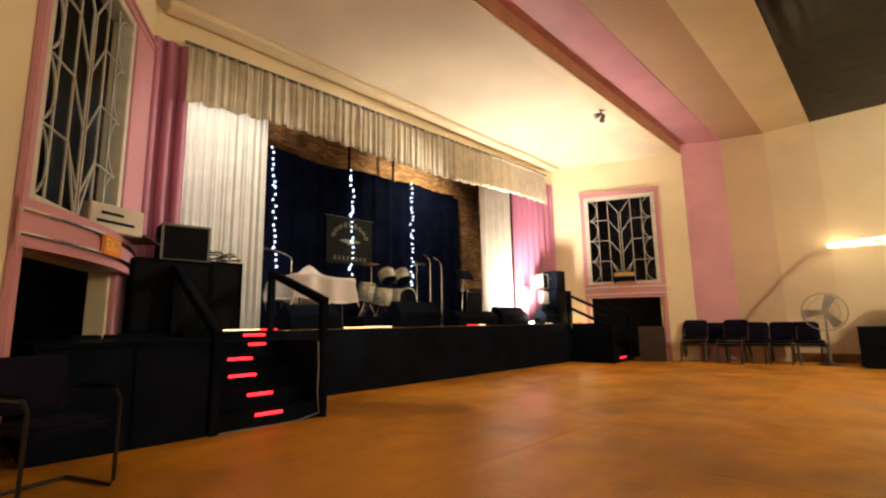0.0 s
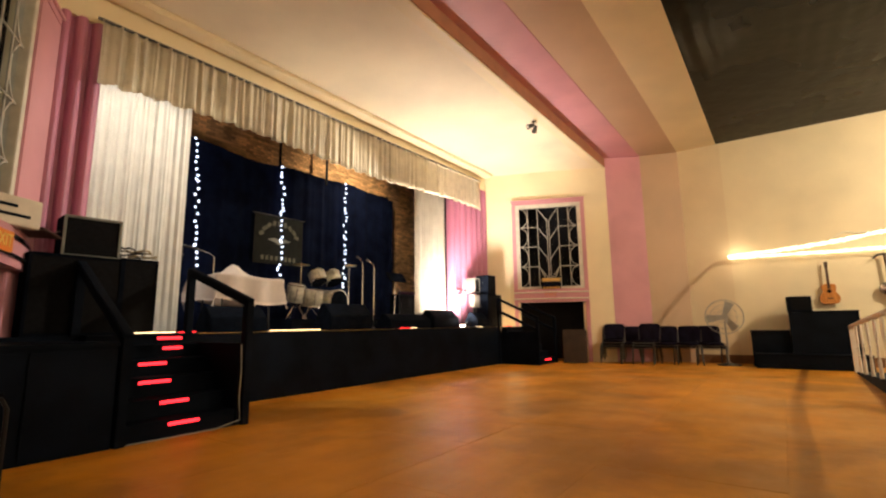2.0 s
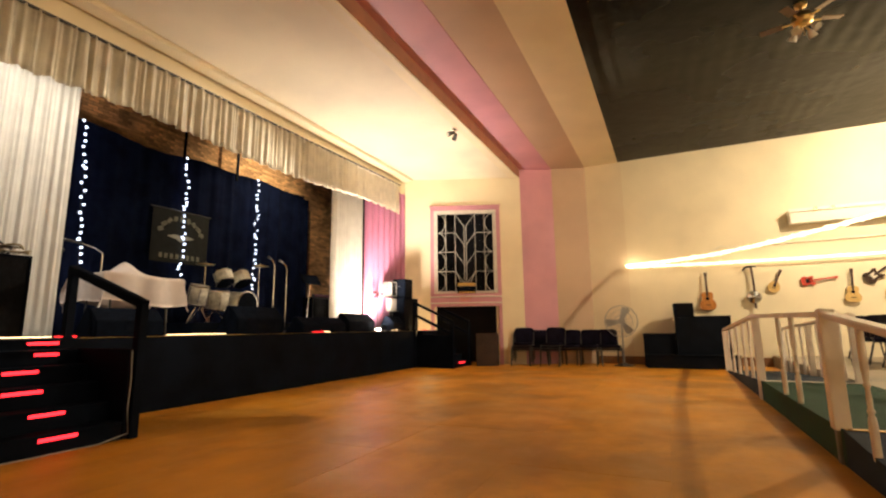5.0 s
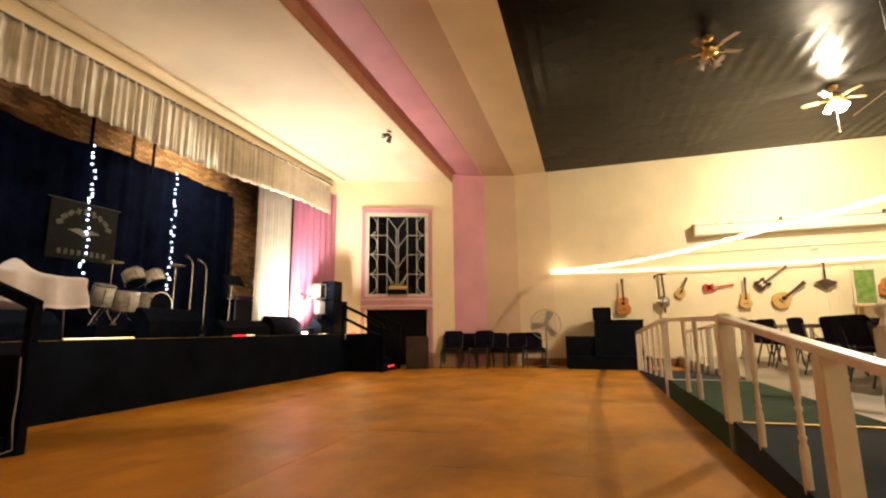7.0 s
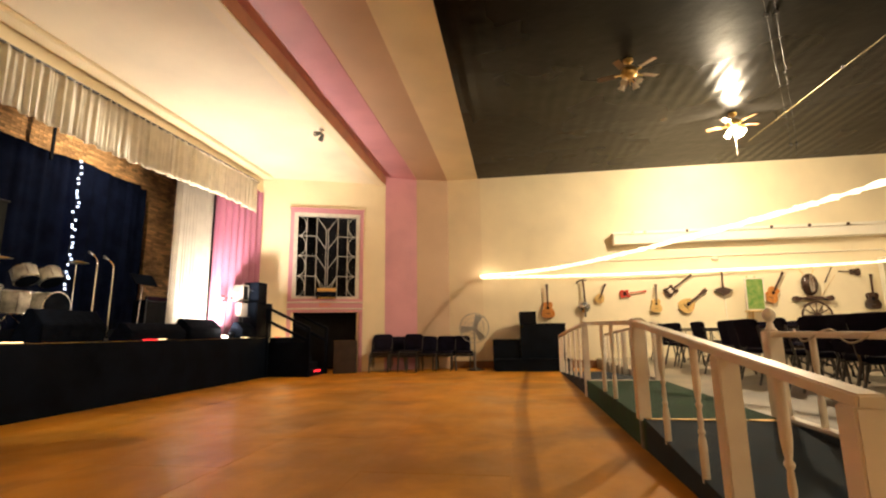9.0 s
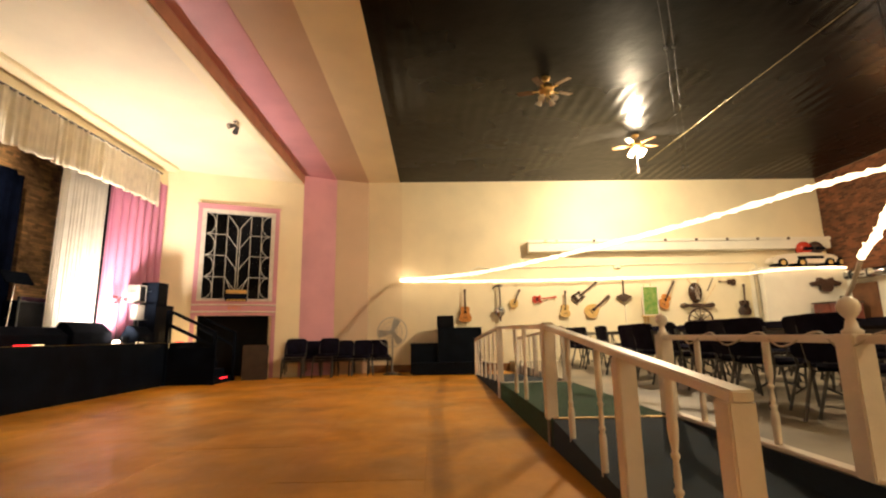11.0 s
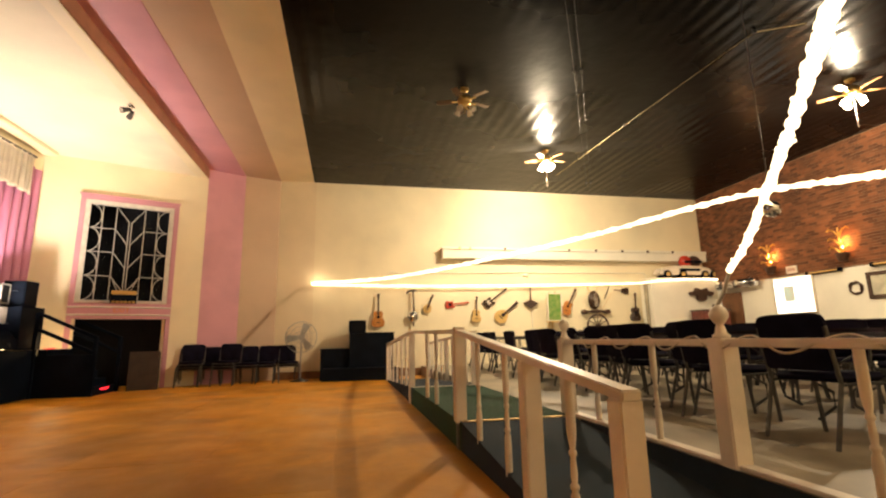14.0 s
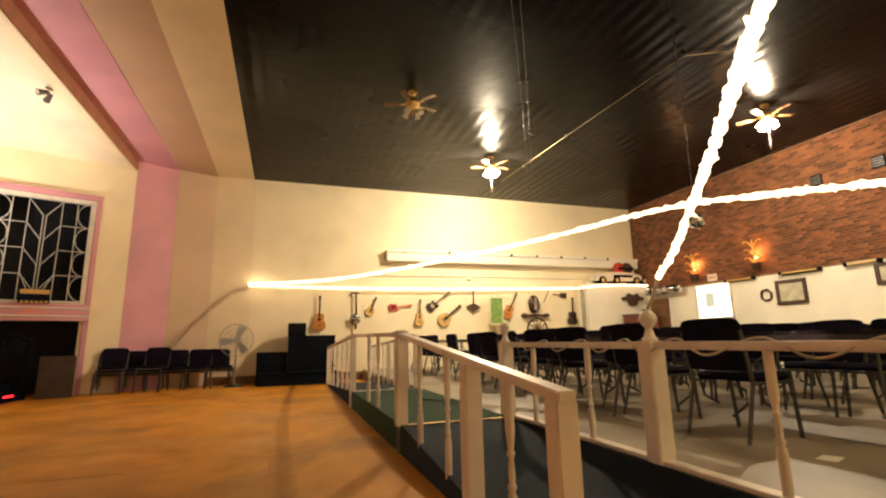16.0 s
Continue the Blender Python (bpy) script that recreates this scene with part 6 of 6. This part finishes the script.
for y0, y1 in ((10.0, 10.9), (8.2, 9.2), (6.9, 7.6)):
    s = thing("fluorescent_batten", pose(EAST - 0.06, (y0 + y1) / 2, 2.70), "dark unlit tube lamp along the top of the wall", "lamp", "unlit tube lamps")
    bm = B()
    box(bm, -0.07, 0.0, -(y1 - y0) / 2, (y1 - y0) / 2, -0.04, 0.04, None, 0.008)
    part("housing", bm, BLACK if y0 > 7.5 else WHITE_PAINT, s)
    bm = B()
    cyl(bm, (-0.10, -(y1 - y0) / 2 + 0.05, 0), (-0.10, (y1 - y0) / 2 - 0.05, 0), 0.022)
    part("tube", bm, TAN, s)
    for e in (-1, 1):
        bm = B()
        box(bm, -0.13, 0.0, e * (y1 - y0) / 2 - 0.03, e * (y1 - y0) / 2 + 0.03, -0.05, 0.05, None, 0.006)
        part("end_cap", bm, BLACK, s)
dc = thing("steel_duct", pose(EAST - 0.32, 13.2, 2.68), "short shiny steel duct fixed near the brick wall", "duct")
bm = B()
cyl(bm, (0, -0.75, 0), (0, 0.8, 0), 0.14, seg=20)
part("pipe", bm, CHROME, dc, "", True)
for yy in (-0.6, 0.0, 0.6):
    bm = B()
    cyl(bm, (0, yy - 0.02, 0), (0, yy + 0.02, 0), 0.15, seg=20)
    part("clamp", bm, STEEL, dc)
    bm = B()
    box(bm, 0.10, 0.285, yy - 0.02, yy + 0.02, -0.015, 0.015)
    part("bracket", bm, STEEL, dc)
dr = tagged(new("door_1"), "brown wooden door beside the white booth", "door", kind="structure")
dr.matrix_world = pose(EAST - 0.06, 13.75, PLAT)
bm = B()
box(bm, -0.05, 0, -0.42, 0.42, 0, 2.15, None, 0.008)
part("leaf", bm, mat("brown_door", (0.16, 0.07, 0.03), 0.5, vary=0.2, scale=3), dr)
bm = B()
ball(bm, (-0.09, -0.33, 1.0), 0.035, 10)
part("handle", bm, BRASS, dr)
for y in (7.98, 6.61):
    v = thing("wall_vent", pose(EAST - 0.0, y, 4.97), "small dark square opening high in the brick wall", "vent", "vents in the brick wall")
    bm = B()
    box(bm, -0.03, 0.0, -0.14, 0.14, -0.14, 0.14, None, 0.006)
    part("frame", bm, BLACK, v)
    for i in range(4):
        bm = B()
        box(bm, -0.045, -0.031, -0.12, 0.12, -0.11 + 0.06 * i, -0.08 + 0.06 * i)
        part("slat", bm, STEEL, v)


# ---- rope lights, cables, ceiling things ----
def garland(pts, r, label, seed, sag=0.0):
    """A cloth-wrapped light rope through given points."""
    random.seed(seed)
    t = thing("light_garland", pose(*pts[0]), label, "light garland", "light garlands")
    fine = []
    P = [Vector(p) for p in pts]
    P = [2 * P[0] - P[1]] + P + [2 * P[-1] - P[-2]]
    for i in range(1, len(P) - 2):
        n = max(3, int((P[i + 1] - P[i]).length / 0.05))
        for q in range(n):
            u = q / n
            p = 0.5 * (2 * P[i] + (P[i + 1] - P[i - 1]) * u + (2 * P[i - 1] - 5 * P[i] + 4 * P[i + 1] - P[i + 2]) * u * u + (3 * P[i] - P[i - 1] - 3 * P[i + 1] + P[i + 2]) * u ** 3)
            fine.append(p - P[1] + Vector((random.uniform(-1, 1), random.uniform(-1, 1), random.uniform(-1, 1))) * r * 0.22)
    bm = B()
    tube(bm, fine, r, 9, 0.42)
    # gathers of tulle standing off the rope
    for i in range(2, len(fine) - 2, 5):
        d = (fine[i + 1] - fine[i - 1]).normalized()
        u = d.cross(Vector((random.uniform(-1, 1), random.uniform(-1, 1), random.uniform(-1, 1)))).normalized()
        cyl(bm, fine[i] + u * r * 0.5, fine[i] + u * r * random.uniform(1.2, 1.75) + d * r * 0.5, r * 0.7, r * 0.25, 6)
    part("wrapped_rope", bm, ROPE_LIGHT, t, "", True)
    return t


garland([(-1.02, 14.84, 2.8), (1.56, 14.84, 2.76), (5.27, 14.84, 2.78), (9.64, 14.84, 2.87), (10.15, 14.3, 2.87), (10.71, 14.3, 2.92), (11.7, 14.3, 2.97), (12.93, 14.3, 2.97)], 0.030, "glowing cloth-wrapped light rope along the instrument wall", 1)
garland([(-1.02, 14.78, 2.84), (0.48, 13.02, 2.71), (1.74, 11.49, 2.7), (3.24, 9.43, 2.8), (4.33, 7.47, 2.87), (4.94, 5.78, 2.91), (5.16, 4.72, 2.85)], 0.034, "glowing cloth-wrapped light rope hung across the room", 2)
garland([(5.16, 4.72, 2.85), (5.23, 3.51, 2.63), (5.12, 2.6, 2.43), (5.01, 1.69, 2.23), (4.9, 0.78, 2.03)], 0.034, "glowing cloth-wrapped light rope hung across the room", 4)
garland([(6.19, 6.6, 2.12), (5.78, 5.82, 2.37), (5.14, 4.74, 2.83), (4.04, 3.45, 2.87), (3.25, 2.53, 2.9), (2.73, 1.96, 2.88), (2.35, 1.54, 2.84), (1.97, 1.12, 2.8)], 0.046, "glowing cloth-wrapped light rope slung overhead", 3)
TIE, BALL, END, TAIL = Vector((5.16, 4.72, 2.85)), Vector((5.26, 4.82, 2.63)), Vector((6.19, 6.6, 2.12)), Vector((6.13, 6.98, 1.46))
hg = thing("rope_hanger", Matrix.Translation(TIE), "thin cord holding the light ropes to the ceiling", "cord")
bm = B()
cyl(bm, (0, 0, 0.05), (0, 0, TOP - TIE.z), 0.004, seg=6)
part("cord", bm, STEEL, hg)
tl = thing("rope_tail", Matrix.Translation(TAIL), "pale unlit tail of a light rope hanging down", "light garland")
bm = B()
tube(bm, [(0, 0, 0), (END - TAIL) * 0.5 + Vector((0.02, 0, -0.03)), END - TAIL], 0.035, 8, 0.2)
part("cloth", bm, mat("pale_tulle", (0.45, 0.36, 0.26), 0.8), tl)
bm = B()
cyl(bm, (0, 0, PLAT - TAIL.z), (0, 0, 0.12), 0.03, 0.025)
lathe(bm, [(0.2, 0), (0.2, 0.02), (0.05, 0.05)], (0, 0, PLAT - TAIL.z), 16)
part("post", bm, ROSE, tl)
# mirror ball: faceted
db = thing("mirror_ball", Matrix.Translation(BALL), "small mirror ball hung on a cord", "mirror ball")
bm = B()
bmesh.ops.create_uvsphere(bm, u_segments=18, v_segments=12, radius=0.105)
part("ball", bm, mat("mirror_facets", (0.8, 0.8, 0.78), 0.08, 1.0, vary=0.2, scale=30, bump=0), db)
bm = B()
cyl(bm, (0, 0, 0.10), (0, 0, TOP - BALL.z), 0.004, seg=6)
part("cord", bm, STEEL, db)

BLADE = mat("fan_blade_wood", (0.17, 0.09, 0.04), 0.35, vary=0.15, scale=4)
SHADE_ON = glow("lit_glass_shade", (1.0, 0.80, 0.50), 55)
SHADE_OFF = mat("frosted_glass_shade", (0.65, 0.60, 0.50), 0.4, vary=0.1)


def ceiling_fan(x, y, z, lit, turn):
    t = thing("ceiling_fan", pose(x, y, z, 0, 0, turn), "brass ceiling fan with lit glass shades" if lit else "brass ceiling fan with unlit tulip shades", "ceiling fan", "ceiling fans")
    bm = B()
    cyl(bm, (0, 0, 0.25), (0, 0, TOP - z), 0.016)
    lathe(bm, [(0.03, 0), (0.08, 0.03), (0.09, 0.08)], (0, 0, TOP - z - 0.08), 14)
    part("rod", bm, BRASS, t)
    bm = B()
    lathe(bm, [(0.05, 0.04), (0.13, 0.08), (0.15, 0.16), (0.12, 0.23), (0.04, 0.27)], (0, 0, 0), 20)
    part("motor", bm, BRASS, t, "", True)
    for k in range(5):
        m = Matrix.Rotation(2 * math.pi * k / 5, 4, "Z")
        bm = B()
        box(bm, 0.13, 0.27, -0.02, 0.02, 0.12, 0.135, m, 0.003)
        arm = part("blade_arm", bm, BRASS, t)
        bm = B()
        box(bm, 0.25, 0.57, -0.06, 0.065, 0.136, 0.146, m @ pose(0, 0, 0, 9, 0, 0), 0.004)
        part("blade", bm, BLADE, arm)
    for k in range(4):
        a = 2 * math.pi * k / 4 + 0.4
        c = Vector((math.cos(a), math.sin(a), 0))
        bm = B()
        cyl(bm, c * 0.05 + Vector((0, 0, 0.02)), c * 0.13 + Vector((0, 0, -0.01)), 0.014)
        arm = part("lamp_arm", bm, BRASS, t)
        bm = B()
        cyl(bm, c * 0.13 + Vector((0, 0, -0.01)), c * 0.20 + Vector((0, 0, -0.11)), 0.028, 0.065, 12)
        part("shade", bm, SHADE_ON if lit else SHADE_OFF, arm)
    bm = B()
    cyl(bm, (0, 0, -0.62 if lit else -0.12), (0, 0, 0.05), 0.007, 0.005, seg=6)
    part("pull_cord", bm, WHITE_PAINT if lit else BRASS, t)
    return t


ceiling_fan(2.29, 8.57, 5.69, False, 20)
ceiling_fan(5.27, 11.36, 5.69, True, 10)
ceiling_fan(9.93, 6.92, 5.69, True, 50)
# fan added out of view to carry the added third light
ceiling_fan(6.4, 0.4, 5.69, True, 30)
# wires along the ceiling
BLACK_WIRE = mat("dull_wire", (0.05, 0.05, 0.045), 0.6)
CONDUIT = mat("yellowed_conduit", (0.22, 0.18, 0.09), 0.35, 0.6, vary=0.15)
for nm, pts, r in (("ceiling_conduit", [(6.39, 13.1, 6.05), (6.49, 9.5, 6.05), (6.63, 5.9, 6.05), (7.3, 5.55, 6.05)], 0.010), ("ceiling_wire", [(2.2, 4.2, 6.06), (2.98, 5.48, 6.06), (4.21, 7.57, 6.06), (7.75, 13.7, 6.06), (8.2, 14.6, 6.06)], 0.004),
                   ("ceiling_wire", [(2.32, 4.15, 6.06), (3.10, 5.43, 6.06), (4.33, 7.52, 6.06), (7.87, 13.65, 6.06), (8.3, 14.5, 6.06)], 0.004)):
    t = thing(nm, pose(*pts[0]), "pale metal conduit along the black ceiling" if "conduit" in nm else "thin wire stretched along the black ceiling", "conduit" if "conduit" in nm else "wire")
    bm = B()
    tube(bm, [Vector(p) - Vector(pts[0]) for p in pts], r, 7)
    part("run", bm, CONDUIT if "conduit" in nm else BLACK_WIRE, t)
    for p in pts[1:-1]:
        bm = B()
        q = Vector(p) - Vector(pts[0])
        box(bm, q.x - 0.03, q.x + 0.03, q.y - 0.02, q.y + 0.02, q.z - r, TOP - pts[0][2], None, 0.003)
        part("clip", bm, STEEL, t)
# spotlight under the stage ceiling
sl = thing("ceiling_spotlight", pose(-4.25, 9.76, LOW), "small pale double spotlight on the stage ceiling", "spotlight")
bm = B()
cyl(bm, (0, 0, -0.002), (0, 0, -0.03), 0.07, seg=16)
cyl(bm, (0, 0, -0.03), (0, 0, -0.12), 0.015)
part("mount", bm, SILVER, sl)
for s in (-1, 1):
    bm = B()
    cyl(bm, (0, s * 0.05, -0.13), (-0.10, s * 0.17, -0.20), 0.035, 0.06, 14)
    hd = part("head", bm, STEEL, sl)
    bm = B()
    cyl(bm, (-0.098, s * 0.168, -0.199), (-0.102, s * 0.172, -0.202), 0.045, seg=14)
    part("lens", bm, SHADE_OFF, hd)


# ---- small repeated pieces of the setting ----
def sheet_mesh(name, sx, sy, sz, material):
    bm = B()
    box(bm, 0, sx, 0, sy, -sz, 0, None, 0.0012)
    return mesh_of(bm, name, material)


ply = sheet_mesh("floor_panel", 1.2188, 2.4388, 0.014, FLOOR_WOOD)
r = random.Random(5)
ix = -1
x = 2.36
while x > -7.3:
    y = NEAR - 1.2 - (ix % 2) * 1.22
    while y < FAR:
        if y + 2.44 <= NEAR + 0.01:
            y += 2.44
            continue
        ob = new("floor_panel", ply)
        ob.parent = floor
        ob.location = (x - 1.22, y, r.uniform(-0.0012, 0.0012))
        y += 2.44
    x -= 1.22
    ix += 1


def brick_field(parent, material, plane, axis, a0, a1, z0, z1, skip, single):
    """Courses of bricks on a wall that looks along axis; the stretch 'single' gets one object for each brick."""
    rnd = random.Random(11)
    bm = B()
    box(bm, -0.03, 0.006, -0.103, 0.103, -0.032, 0.032)
    one = mesh_of(bm, "brick", material)
    base = [tuple(v.co) for v in one.vertices]
    fs = [tuple(p.vertices) for p in one.polygons]
    verts, faces = [], []
    z, row, made = z0 + 0.035, 0, 0
    while z < z1:
        y = a0 + (0.11 if row % 2 else 0)
        while y < a1:
            out = rnd.uniform(-0.004, 0.007)
            if not skip(y, z):
                if single(y, z) and made < 300:
                    b = new("brick", one)
                    b.parent = parent
                    b.location = (plane + axis * out, y, z)
                    b.scale = (axis, 1, 1)
                    made += 1
                else:
                    k = len(verts)
                    verts += [(plane + axis * (p[0] + out), y + p[1] + rnd.uniform(-0.002, 0.002), z + p[2]) for p in base]
                    faces += [tuple(k + i for i in (f if axis > 0 else f[::-1])) for f in fs]
            y += 0.217
        z += 0.075
        row += 1
    me = bpy.data.meshes.new("bricks")
    me.from_pydata(verts, [], faces)
    me.materials.append(material)
    ob = new("bricks", me)
    ob.parent = parent
    return tagged(ob, "", "", "", "stuff")


brick_field(wall_east, BRICK, EAST + 0.016, -1, 4.0, FAR, 2.78, TOP, lambda y, z: False, lambda y, z: 6.4 < y < 8.8 and z < 5.0)
wsb = bpy.data.objects["wall_stage_back"]
brick_field(wsb, OLD_BRICK, -11.195, 1, 4.6, 14.6, 4.9, 6.9, lambda y, z: z < 5.2 and y < 12.0, lambda y, z: 7.0 < y < 10.5 and 5.4 < z < 6.2)
brick_field(wsb, OLD_BRICK, -11.195, 1, 11.9, 14.6, 1.1, 4.9, lambda y, z: False, lambda y, z: False)
